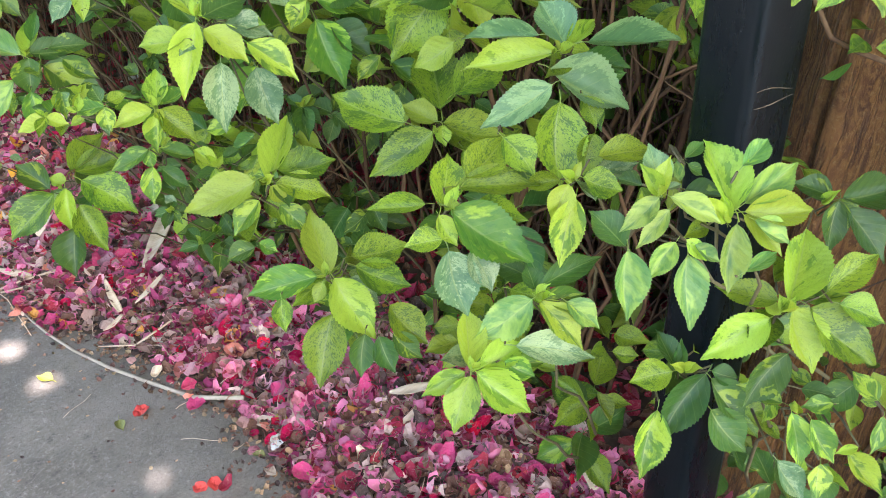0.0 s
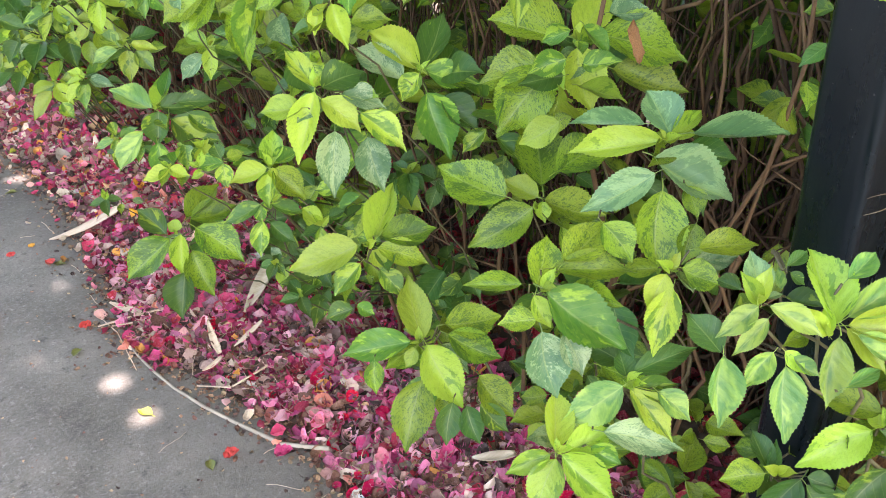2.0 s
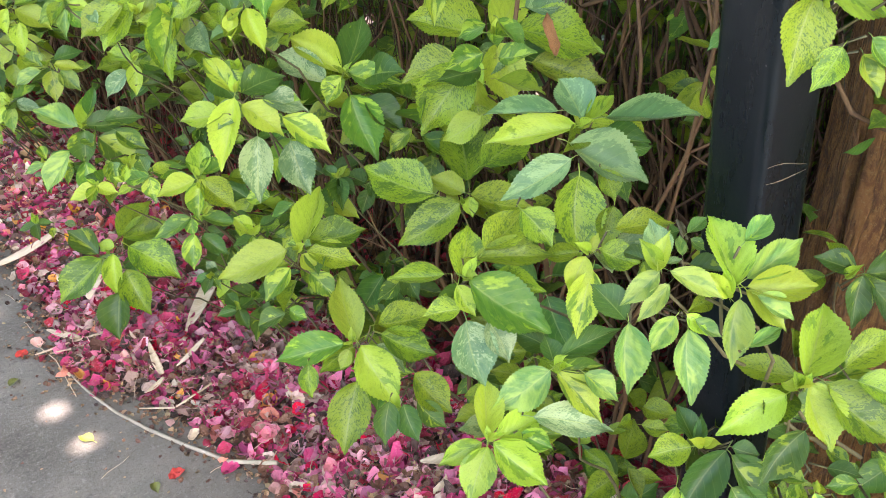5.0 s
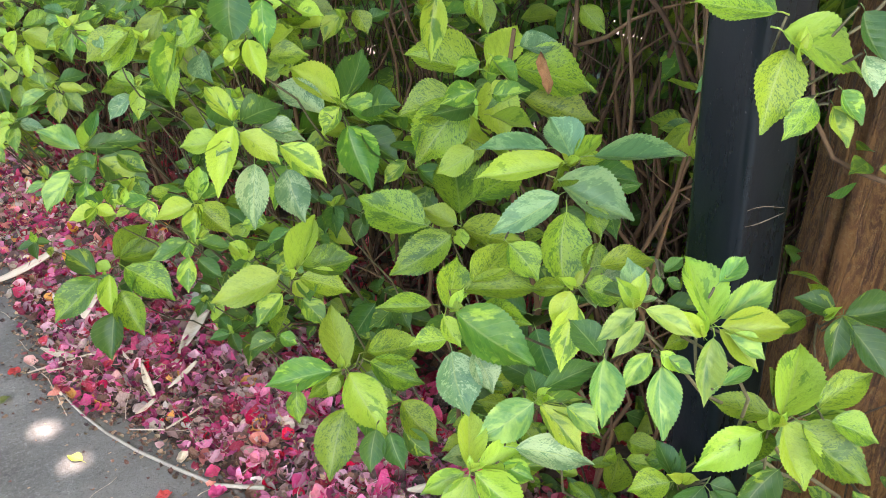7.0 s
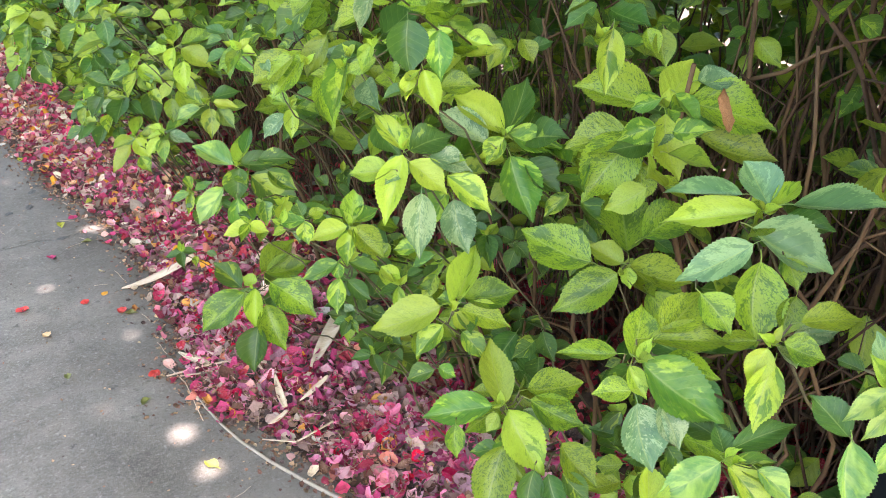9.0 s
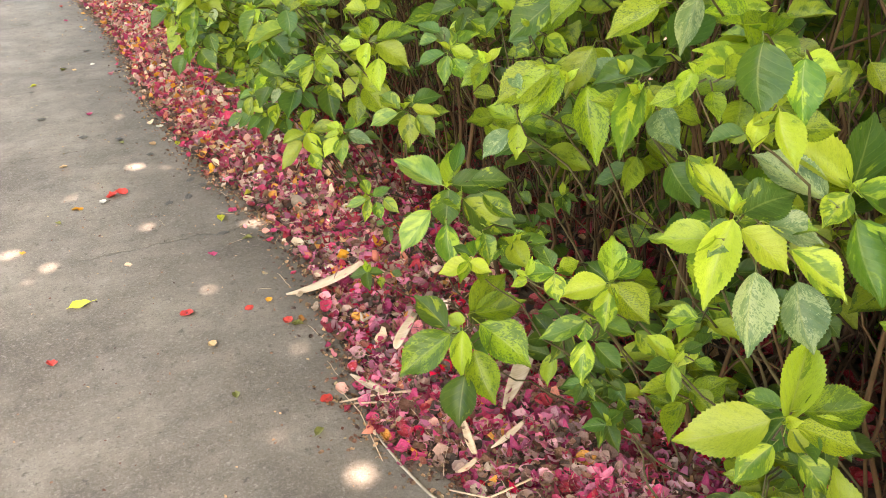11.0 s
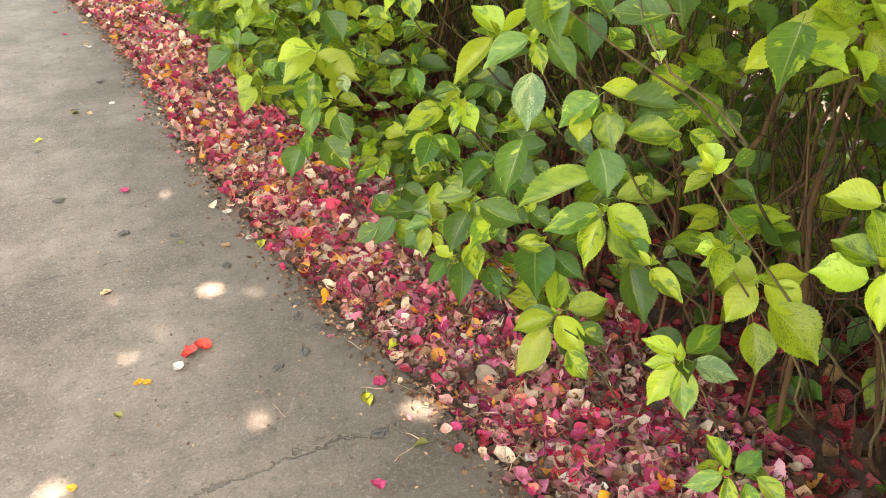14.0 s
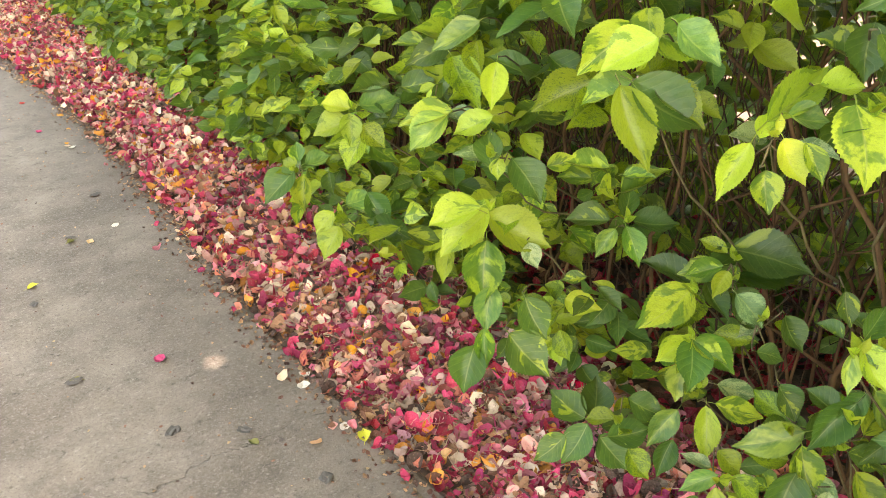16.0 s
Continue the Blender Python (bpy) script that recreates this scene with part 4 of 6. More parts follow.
sprig((0.790, 1.671, 0.788), [("y", 0.071, 107, 6, 0.50, (-0.003, 0.005, 0.002)), ("v", 0.051, 7, 21, 0.46, (0.001, -0.000, 0.001)), ("y", 0.065, -122, -61, 0.52, (-0.002, -0.002, -0.004)), ("p", 0.071, 165, -46, 0.56, (-0.015, 0.002, -0.015)), ("g", 0.054, -23, -1, 0.51, (-0.010, -0.027, -0.038)), ("v", 0.052, -40, -19, 0.70, (0.006, -0.008, -0.001))])
sprig((0.762, 1.643, 0.566), [("v", 0.050, 170, -46, 0.59, (-0.008, 0.003, -0.006)), ("v", 0.079, -23, -2, 0.38, (0.004, -0.003, 0.001)), ("p", 0.055, -107, -56, 0.50, (-0.001, -0.015, -0.012))])
sprig((0.762, 2.369, 0.354), [("v", 0.060, 86, 19, 0.51, (0.011, -0.000, 0.008)), ("s", 0.062, 147, -28, 0.50, (0.001, -0.000, 0.000)), ("v", 0.063, -135, -58, 0.43, (0.006, -0.007, -0.002)), ("s", 0.058, 3, 14, 0.56, (0.017, -0.009, 0.005)), ("v", 0.051, -91, -52, 0.61, (0.021, -0.026, -0.005)), ("s", 0.058, -55, -34, 0.56, (0.039, -0.031, 0.003))])
sprig((0.745, 2.468, 0.508), [("y", 0.061, 113, 1, 0.49, (-0.001, 0.008, 0.005)), ("y", 0.048, 138, -22, 0.49, (-0.007, 0.007, -0.000)), ("v", 0.076, 6, 17, 0.53, (0.009, 0.002, 0.009)), ("p", 0.074, -39, -19, 0.51, (0.010, -0.010, 0.001)), ("s", 0.078, -119, -58, 0.52, (-0.002, -0.007, -0.007)), ("y", 0.078, 179, -50, 0.51, (-0.007, 0.000, -0.005))])
sprig((0.776, 2.393, 0.683), [("y", 0.053, 118, -4, 0.74, (-0.001, 0.004, 0.003)), ("y", 0.069, -19, 1, 0.52, (0.001, -0.001, 0.000)), ("y", 0.063, 177, -51, 0.66, (-0.006, -0.000, -0.007)), ("y", 0.066, -54, -32, 0.70, (0.002, -0.008, -0.005)), ("m", 0.100, -66, -41, 0.68, (-0.002, -0.026, -0.024)), ("m", 0.070, -114, -59, 0.66, (-0.024, -0.023, -0.046))])
sprig((0.755, 2.687, 0.650), [("v", 0.098, 146, -28, 0.50, (-0.004, 0.008, 0.004)), ("s", 0.098, -19, -2, 0.51, (0.022, 0.000, 0.022)), ("y", 0.091, -51, -33, 0.63, (0.006, 0.001, 0.007)), ("v", 0.085, -153, -59, 0.50, (-0.007, -0.000, -0.007)), ("y", 0.032, 138, -20, 0.74, (-0.003, 0.006, 0.003)), ("s", 0.075, -59, -40, 0.73, (0.001, -0.015, -0.017)), ("g", 0.100, -94, -57, 0.60, (0.010, -0.063, -0.062))])
sprig((0.734, 2.759, 0.414), [("y", 0.089, 55, 28, 0.48, (0.001, 0.005, 0.005)), ("y", 0.079, 147, -27, 0.53, (-0.006, 0.002, -0.003)), ("y", 0.106, -176, -51, 0.50, (-0.020, -0.004, -0.019)), ("y", 0.085, -65, -43, 0.61, (0.000, -0.003, -0.002)), ("v", 0.063, -69, -45, 0.68, (-0.004, -0.046, -0.048)), ("s", 0.081, -11, 4, 0.58, (0.020, -0.007, 0.009)), ("g", 0.065, -48, -30, 0.64, (0.023, -0.030, -0.012))])
sprig((0.685, 2.616, 0.854), [("y", 0.072, -33, -16, 0.44, (-0.001, 0.024, 0.032)), ("g", 0.083, -29, -11, 0.51, (0.019, -0.002, 0.021)), ("v", 0.083, -22, -4, 0.57, (0.010, -0.023, -0.020)), ("s", 0.057, -102, -60, 0.74, (-0.002, 0.006, 0.006)), ("v", 0.070, 158, -40, 0.65, (-0.006, 0.021, 0.022)), ("y", 0.041, -137, -63, 0.74, (-0.028, 0.024, 0.000)), ("g", 0.071, -99, -60, 0.74, (-0.023, -0.009, -0.040))])
sprig((0.640, 2.745, 0.926), [("s", 0.082, 151, -37, 0.51, (-0.001, 0.008, 0.008)), ("v", 0.051, -95, -57, 0.51, (0.002, 0.000, 0.004)), ("s", 0.072, -72, -46, 0.52, (0.019, -0.013, 0.011)), ("p", 0.084, -129, -62, 0.56, (-0.012, -0.019, -0.035)), ("g", 0.069, -113, -61, 0.69, (0.065, -0.037, 0.046))])
sprig((0.643, 2.844, 0.911), [("y", 0.083, 95, 17, 0.52, (0.005, -0.003, 0.003)), ("y", 0.092, 168, -48, 0.40, (-0.006, 0.004, -0.003)), ("y", 0.067, 13, 24, 0.34, (0.007, -0.005, 0.003)), ("y", 0.033, -66, -44, 0.74, (0.000, -0.004, -0.005))])
sprig((0.648, 2.700, 0.827), [("g", 0.084, -152, -59, 0.56, (-0.039, 0.016, -0.031)), ("v", 0.053, 146, -32, 0.70, (0.055, -0.047, 0.022)), ("s", 0.126, 143, -30, 0.34, (0.018, -0.090, -0.055))])
sprig((0.640, 3.623, 0.672), [("y", 0.097, 143, -24, 0.64, (-0.010, 0.012, 0.006)), ("y", 0.115, 163, -42, 0.61, (-0.001, 0.002, 0.002)), ("y", 0.123, -43, -28, 0.61, (-0.005, 0.000, -0.005)), ("v", 0.110, -130, -62, 0.63, (-0.020, -0.018, -0.042)), ("p", 0.046, -88, -56, 0.74, (0.034, -0.061, -0.045)), ("s", 0.082, -142, -61, 0.57, (-0.035, -0.056, -0.105)), ("v", 0.067, -117, -61, 0.50, (-0.068, -0.078, -0.165)), ("g", 0.078, -78, -52, 0.72, (0.002, -0.097, -0.122)), ("g", 0.098, -60, -42, 0.74, (-0.038, -0.106, -0.172)), ("g", 0.083, -152, -60, 0.74, (-0.089, -0.081, -0.189))])
sprig((0.624, 3.597, 0.779), [("g", 0.076, 55, 31, 0.61, (-0.005, -0.005, -0.013)), ("y", 0.035, -132, -63, 0.74, (0.008, -0.007, -0.001)), ("g", 0.086, -70, -50, 0.70, (0.024, -0.019, -0.001)), ("y", 0.073, 145, -27, 0.59, (0.020, 0.025, 0.057)), ("y", 0.077, -140, -62, 0.56, (0.049, 0.055, 0.131)), ("s", 0.091, 150, -31, 0.54, (0.047, 0.097, 0.188)), ("v", 0.093, 139, -19, 0.50, (-0.029, 0.067, 0.065)), ("s", 0.082, 162, -41, 0.67, (-0.038, 0.069, 0.057))])
sprig((0.825, 3.495, 0.650), [("g", 0.078, 127, -10, 0.62, (-0.016, 0.017, 0.001)), ("g", 0.067, 38, 30, 0.51, (0.002, 0.003, 0.005)), ("g", 0.084, -28, -9, 0.57, (0.009, -0.007, 0.003)), ("v", 0.073, -94, -57, 0.55, (-0.001, -0.005, -0.007)), ("s", 0.059, 173, -50, 0.55, (-0.015, 0.004, -0.012))])
sprig((0.825, 3.332, 0.590), [("v", 0.111, 155, -39, 0.44, (0.000, 0.010, 0.009)), ("s", 0.066, 129, -14, 0.66, (0.038, -0.010, 0.032)), ("g", 0.175, -31, -10, 0.48, (0.030, 0.013, 0.044)), ("g", 0.074, -72, -45, 0.74, (0.042, -0.037, 0.012))])
sprig((0.659, 3.135, 0.946), [("y", 0.074, 177, -55, 0.44, (-0.017, 0.016, -0.008)), ("y", 0.057, -84, -53, 0.69, (0.005, -0.008, -0.001)), ("v", 0.049, -116, -62, 0.74, (-0.016, -0.007, -0.033)), ("y", 0.113, 4, 21, 0.39, (0.000, 0.012, 0.014)), ("s", 0.048, -35, -13, 0.74, (0.016, -0.001, 0.024)), ("v", 0.051, -88, -55, 0.49, (0.018, -0.026, -0.003)), ("y", 0.051, -30, -7, 0.71, (0.045, -0.013, 0.053)), ("y", 0.038, 27, 30, 0.63, (-0.010, 0.011, -0.003))])
sprig((0.631, 3.318, 0.981), [("y", 0.078, 146, -32, 0.73, (0.028, -0.004, 0.037)), ("g", 0.107, -48, -31, 0.69, (-0.007, -0.001, -0.012)), ("y", 0.113, -90, -58, 0.46, (-0.018, 0.008, -0.016)), ("s", 0.073, -58, -40, 0.74, (0.048, -0.014, 0.053))])
sprig((0.752, 3.246, 0.492), [("y", 0.063, 152, -35, 0.62, (0.022, 0.045, 0.053)), ("v", 0.080, -67, -41, 0.52, (0.034, 0.040, 0.062)), ("s", 0.064, -157, -57, 0.74, (0.004, 0.032, 0.028)), ("y", 0.086, -132, -59, 0.44, (-0.004, -0.019, -0.018)), ("v", 0.077, -39, -18, 0.51, (0.006, -0.027, -0.014))])
sprig((0.747, 3.087, 0.519), [("s", 0.097, 136, -23, 0.48, (0.012, -0.010, 0.005)), ("g", 0.083, -12, 8, 0.58, (0.008, -0.014, -0.001)), ("v", 0.069, -106, -55, 0.66, (0.001, -0.016, -0.009)), ("g", 0.052, -85, -48, 0.74, (0.020, 0.044, 0.047))])
sprig((0.670, 4.250, 0.410), [("y", 0.070, 173, -46, 0.74, (-0.016, 0.012, 0.005)), ("y", 0.089, -169, -55, 0.73, (-0.015, -0.009, -0.025)), ("s", 0.075, -5, 7, 0.74, (0.015, 0.005, 0.018)), ("g", 0.099, -66, -49, 0.61, (0.067, -0.008, 0.039))])
sprig((0.773, 3.460, 0.275), [("g", 0.089, -180, -49, 0.63, (-0.020, 0.011, -0.007)), ("g", 0.101, -23, -5, 0.48, (-0.003, -0.009, -0.010)), ("g", 0.087, 45, 27, 0.69, (-0.008, 0.009, 0.001)), ("g", 0.086, 99, 12, 0.72, (-0.019, 0.019, 0.000)), ("g", 0.082, -67, -41, 0.74, (-0.013, -0.013, -0.020)), ("g", 0.076, 161, -39, 0.66, (-0.059, 0.026, -0.025))])
sprig((0.659, 4.489, 0.442), [("g", 0.117, 170, -44, 0.70, (0.001, 0.001, 0.002)), ("v", 0.096, -117, -62, 0.55, (0.017, -0.015, -0.012)), ("y", 0.046, 123, 2, 0.74, (0.013, 0.003, 0.015)), ("s", 0.073, -5, 6, 0.70, (0.030, -0.006, 0.013)), ("v", 0.068, 69, 30, 0.65, (0.019, 0.003, 0.019))])
sprig((0.606, 4.025, 0.744), [("y", 0.069, 125, -1, 0.74, (-0.002, 0.003, 0.004)), ("s", 0.084, -13, 1, 0.74, (0.012, -0.002, 0.008)), ("y", 0.078, 148, -26, 0.74, (-0.015, -0.001, -0.016)), ("y", 0.067, -122, -63, 0.66, (-0.009, 0.002, -0.006)), ("m", 0.064, -56, -43, 0.74, (0.008, -0.020, -0.027)), ("m", 0.074, -171, -56, 0.74, (0.000, -0.027, -0.046))])
sprig((0.727, 1.154, 0.622), [("y", 0.054, 95, 12, 0.51, (0.000, 0.001, 0.001)), ("y", 0.051, -119, -57, 0.43, (-0.002, -0.001, -0.002)), ("g", 0.032, -7, 10, 0.57, (0.014, -0.001, 0.012))])
sprig((0.712, 1.420, 0.940), [("m", 0.100, 173, -51, 0.67, (-0.000, 0.013, 0.018)), ("m", 0.096, 151, -35, 0.64, (-0.014, 0.022, 0.014)), ("m", 0.084, -173, -57, 0.56, (0.038, -0.002, 0.046)), ("m", 0.114, -102, -61, 0.43, (0.019, -0.020, -0.003)), ("m", 0.068, -127, -63, 0.73, (0.059, -0.056, -0.002)), ("m", 0.059, 164, -46, 0.74, (0.042, 0.041, 0.112))])
sprig((0.682, 1.235, 0.978), [("v", 0.099, -147, -62, 0.38, (0.006, 0.005, 0.015)), ("v", 0.056, -154, -61, 0.57, (0.012, -0.006, 0.009))])
sprig((0.600, 1.330, 0.700), [("v", 0.048, 139, -13, 0.74, (0.038, -0.014, 0.003)), ("v", 0.042, -103, -61, 0.74, (0.037, -0.015, 0.001)), ("g", 0.036, 83, 27, 0.74, (0.037, -0.010, 0.009)), ("m", 0.032, -5, 5, 0.74, (0.045, -0.014, 0.009))])
sprig((0.762, 0.501, 0.846), [("m", 0.071, -25, -4, 0.44, (0.028, -0.010, 0.021)), ("m", 0.047, -42, -21, 0.73, (0.009, -0.007, 0.003)), ("y", 0.046, -173, -55, 0.62, (-0.004, 0.001, -0.003)), ("v", 0.074, -158, -59, 0.48, (-0.005, -0.010, -0.015))])
sprig((0.760, 1.230, 0.760), [("v", 0.045, 133, -10, 0.70, (0.013, -0.063, -0.088)), ("g", 0.045, 114, 9, 0.74, (0.158, -0.141, -0.082)), ("g", 0.037, -58, -44, 0.74, (0.158, -0.143, -0.085)), ("g", 0.038, 9, 18, 0.74, (0.159, -0.140, -0.080)), ("g", 0.046, -165, -57, 0.64, (0.159, -0.148, -0.091))])
sprig((0.720, 1.575, 0.885), [("m", 0.075, 174, -52, 0.61, (0.028, -0.012, 0.025)), ("v", 0.026, 110, 4, 0.74, (0.030, 0.007, 0.047)), ("y", 0.030, 154, -40, 0.74, (0.025, 0.003, 0.036))])
sprig((0.800, 1.665, 0.955), [("g", 0.102, 157, -43, 0.62, (0.039, -0.014, 0.044)), ("v", 0.087, 147, -35, 0.45, (0.051, 0.010, 0.092)), ("g", 0.034, 155, -42, 0.73, (-0.004, -0.015, -0.025))])
sprig((0.839, 1.824, 0.935), [("v", 0.032, -124, -64, 0.55, (0.009, 0.021, 0.044)), ("g", 0.035, 144, -30, 0.74, (-0.005, 0.022, 0.023)), ("g", 0.057, 174, -53, 0.57, (0.008, 0.001, 0.014)), ("g", 0.049, -25, -4, 0.74, (0.017, -0.009, 0.013))])
sprig((0.761, 1.356, 0.960), [("g", 0.085, 136, -22, 0.46, (0.027, -0.021, 0.011)), ("m", 0.083, 149, -35, 0.57, (0.053, 0.008, 0.087)), ("g", 0.099, 15, 25, 0.59, (0.050, -0.025, 0.037))])
sprig((0.745, 1.170, 0.895), [("v", 0.073, -73, -46, 0.48, (-0.008, 0.022, 0.011)), ("g", 0.066, -69, -44, 0.74, (-0.026, 0.034, -0.001))])
sprig((0.680, 1.140, 1.030), [("p", 0.068, -153, -62, 0.41, (0.021, 0.035, 0.074)), ("y", 0.043, -165, -60, 0.54, (0.000, 0.004, 0.005))])
sprig((0.664, 2.994, 0.737), [("y", 0.058, -89, -51, 0.66, (0.011, -0.001, 0.012)), ("s", 0.048, -144, -59, 0.44, (0.000, 0.002, 0.002)), ("g", 0.054, 11, 22, 0.52, (0.013, 0.001, 0.015))])
sprig((0.730, 3.020, 0.560), [("g", 0.048, 93, 12, 0.74, (0.018, 0.017, 0.028)), ("g", 0.047, -50, -24, 0.74, (0.004, -0.015, -0.005)), ("g", 0.032, 93, 13, 0.74, (0.046, -0.006, 0.041)), ("v", 0.052, 7, 19, 0.60, (0.025, -0.018, 0.014))])
sprig((0.799, 0.207, 0.608), [("g", 0.052, -126, -31, 0.52, (0.020, 0.032, -0.018)), ("g", 0.055, -171, -34, 0.52, (0.046, -0.010, -0.012)), ("v", 0.051, -106, -23, 0.52, (0.047, -0.023, 0.015))])
sprig((0.533, 2.566, 1.057), [("g", 0.105, 169, -27, 0.61, (0.102, 0.026, 0.024)), ("v", 0.045, -60, -26, 0.52, (0.007, -0.006, 0.001)), ("g", 0.085, -106, -37, 0.61, (0.013, 0.033, -0.011)), ("g", 0.052, -97, -41, 0.52, (0.063, -0.002, -0.004))])
sprig((0.545, 2.444, 1.111), [("y", 0.062, -110, -39, 0.61, (0.005, 0.040, 0.017)), ("g", 0.066, 115, -8, 0.61, (0.005, -0.054, -0.047)), ("g", 0.097, -125, -38, 0.61, (0.057, -0.003, -0.003)), ("y", 0.026, 60, 1, 0.52, (-0.057, -0.113, -0.068))])
sprig((0.710, 4.387, 0.325), [("y", 0.054, 170, -21, 0.52), ("v", 0.075, -114, -35, 0.52), ("v", 0.090, -66, -26, 0.52), ("g", 0.058, 17, 7, 0.52), ("g", 0.075, 96, 15, 0.52)])
sprig((0.616, 3.763, 0.827), [("v", 0.102, -169, -29, 0.52, (0.014, -0.029, -0.010)), ("y", 0.033, 148, -26, 0.52, (0.026, 0.022, 0.019)), ("m", 0.123, -97, -33, 0.52, (0.083, 0.053, 0.051)), ("y", 0.050, -157, -40, 0.52, (0.116, 0.118, 0.093))])
sprig((0.606, 3.008, 1.019), [("v", 0.094, -134, -36, 0.61, (-0.000, 0.015, 0.004)), ("g", 0.058, -119, -39, 0.52, (0.073, 0.047, 0.051))])
sprig((0.761, 3.279, 0.559), [("v", 0.109, 173, -24, 0.61, (0.061, 0.060, 0.038)), ("y", 0.060, 164, -26, 0.52), ("v", 0.061, -74, -20, 0.52), ("g", 0.087, -140, -31, 0.61), ("g", 0.073, -103, -29, 0.52, (0.084, 0.053, 0.044))])
sprig((0.853, 3.294, 0.658), [("v", 0.060, 142, -21, 0.52, (-0.018, 0.005, -0.006)), ("g", 0.128, -60, -9, 0.61, (0.032, 0.035, -0.006)), ("g", 0.038, -57, -26, 0.52, (-0.044, -0.047, -0.060)), ("y", 0.051, -170, -38, 0.52, (-0.019, -0.007, -0.010))])
sprig((0.723, 2.810, 0.543), [("g", 0.118, -122, -30, 0.61, (0.013, 0.027, -0.016)), ("g", 0.066, 105, 1, 0.52, (0.006, 0.043, 0.015)), ("g", 0.078, -71, -22, 0.52, (0.023, -0.009, -0.024)), ("v", 0.094, -164, -28, 0.52, (-0.025, 0.089, 0.020))])
sprig((0.720, 3.009, 0.397), [("g", 0.100, -123, -31, 0.52, (-0.015, 0.039, -0.019)), ("g", 0.078, -102, -31, 0.52, (0.026, -0.001, -0.022)), ("y", 0.053, 108, 0, 0.52, (-0.036, 0.037, 0.003)), ("v", 0.089, -116, -30, 0.52, (0.016, 0.042, 0.018)), ("g", 0.061, -159, -33, 0.52, (-0.046, 0.059, -0.020))])
sprig((0.759, 2.573, 0.613), [("v", 0.071, -82, -21, 0.52, (-0.005, -0.006, -0.003)), ("v", 0.057, 74, 5, 0.52, (-0.003, 0.012, 0.002)), ("g", 0.059, -68, -20, 0.52, (0.040, 0.008, -0.012))])
sprig((0.920, 1.703, 0.602), [("g", 0.035, 115, -17, 0.52), ("y", 0.035, 43, 6, 0.52), ("g", 0.036, -46, -15, 0.52), ("v", 0.038, -141, -41, 0.52), ("g", 0.047, -99, -32, 0.52)])
sprig((0.728, 1.339, 0.459), [("g", 0.037, 138, -21, 0.52), ("g", 0.033, 49, 1, 0.52), ("g", 0.034, -24, -11, 0.52), ("g", 0.034, -85, -33, 0.52), ("g", 0.041, -150, -36, 0.52), ("g", 0.027, -49, -29, 0.52, (0.047, -0.000, 0.013))])
sprig((0.866, 1.098, 0.700), [("g", 0.043, 93, 7, 0.52), ("y", 0.036, 21, 4, 0.52), ("g", 0.049, -147, -39, 0.52), ("g", 0.043, -75, -35, 0.52), ("g", 0.062, -120, -38, 0.52)])
sprig((0.756, 1.306, 0.387), [("g", 0.046, 16, 2, 0.52), ("g", 0.044, 149, -14, 0.52), ("g", 0.049, -94, -36, 0.52), ("g", 0.052, 85, 10, 0.52)])
sprig((0.700, 1.921, 0.503), [("g", 0.034, 148, -24, 0.52), ("g", 0.033, 22, 0, 0.52), ("v", 0.043, -135, -38, 0.52), ("g", 0.039, -45, -20, 0.52), ("g", 0.043, -105, -40, 0.52, (-0.046, 0.045, -0.026)), ("g", 0.030, 104, -11, 0.52, (-0.060, 0.026, -0.008))])
sprig((0.608, 1.983, 0.367), [("g", 0.042, 153, -19, 0.52), ("g", 0.049, -104, -33, 0.52), ("g", 0.039, -15, -10, 0.52), ("g", 0.025, 63, -5, 0.52)])
sprig((0.622, 1.539, 0.613), [("y", 0.056, 159, -23, 0.61), ("m", 0.043, -144, -35, 0.52), ("y", 0.044, -53, -15, 0.61), ("v", 0.068, -109, -27, 0.52, (0.048, 0.038, 0.023)), ("v", 0.049, 60, 5, 0.52, (0.011, 0.004, 0.004))])
sprig((0.614, 1.476, 0.967), [("m", 0.052, 177, -36, 0.61), ("m", 0.049, -151, -41, 0.52), ("y", 0.037, 78, 2, 0.52)])
sprig((0.668, 1.479, 0.665), [("y", 0.062, -90, -23, 0.61), ("g", 0.032, -169, -41, 0.52), ("g", 0.038, 6, 3, 0.52)])
sprig((0.685, 2.387, 0.762), [("y", 0.035, 124, -24, 0.61), ("y", 0.030, -180, -43, 0.52), ("m", 0.057, -139, -34, 0.52), ("g", 0.039, 53, 5, 0.52)])
sprig((0.636, 2.381, 0.877), [("g", 0.043, 98, -7, 0.61), ("y", 0.057, 56, 11, 0.52), ("m", 0.039, 164, -36, 0.52)])
sprig((0.740, 3.014, 0.589), [("g", 0.085, 164, -44, 0.51, (0.017, 0.007, 0.022)), ("s", 0.065, -76, -46, 0.74, (0.038, -0.001, 0.036)), ("g", 0.067, 156, -39, 0.50, (0.038, -0.047, 0.002)), ("v", 0.065, -84, -50, 0.63, (-0.020, -0.030, -0.042)), ("g", 0.046, 162, -43, 0.64, (0.028, 0.006, 0.032))])
sprig((0.720, 3.052, 0.486), [("g", 0.092, -161, -55, 0.63, (0.002, 0.003, 0.004)), ("p", 0.055, -167, -54, 0.61, (0.018, -0.035, -0.009)), ("g", 0.045, -89, -51, 0.74, (0.036, 0.069, 0.080))])
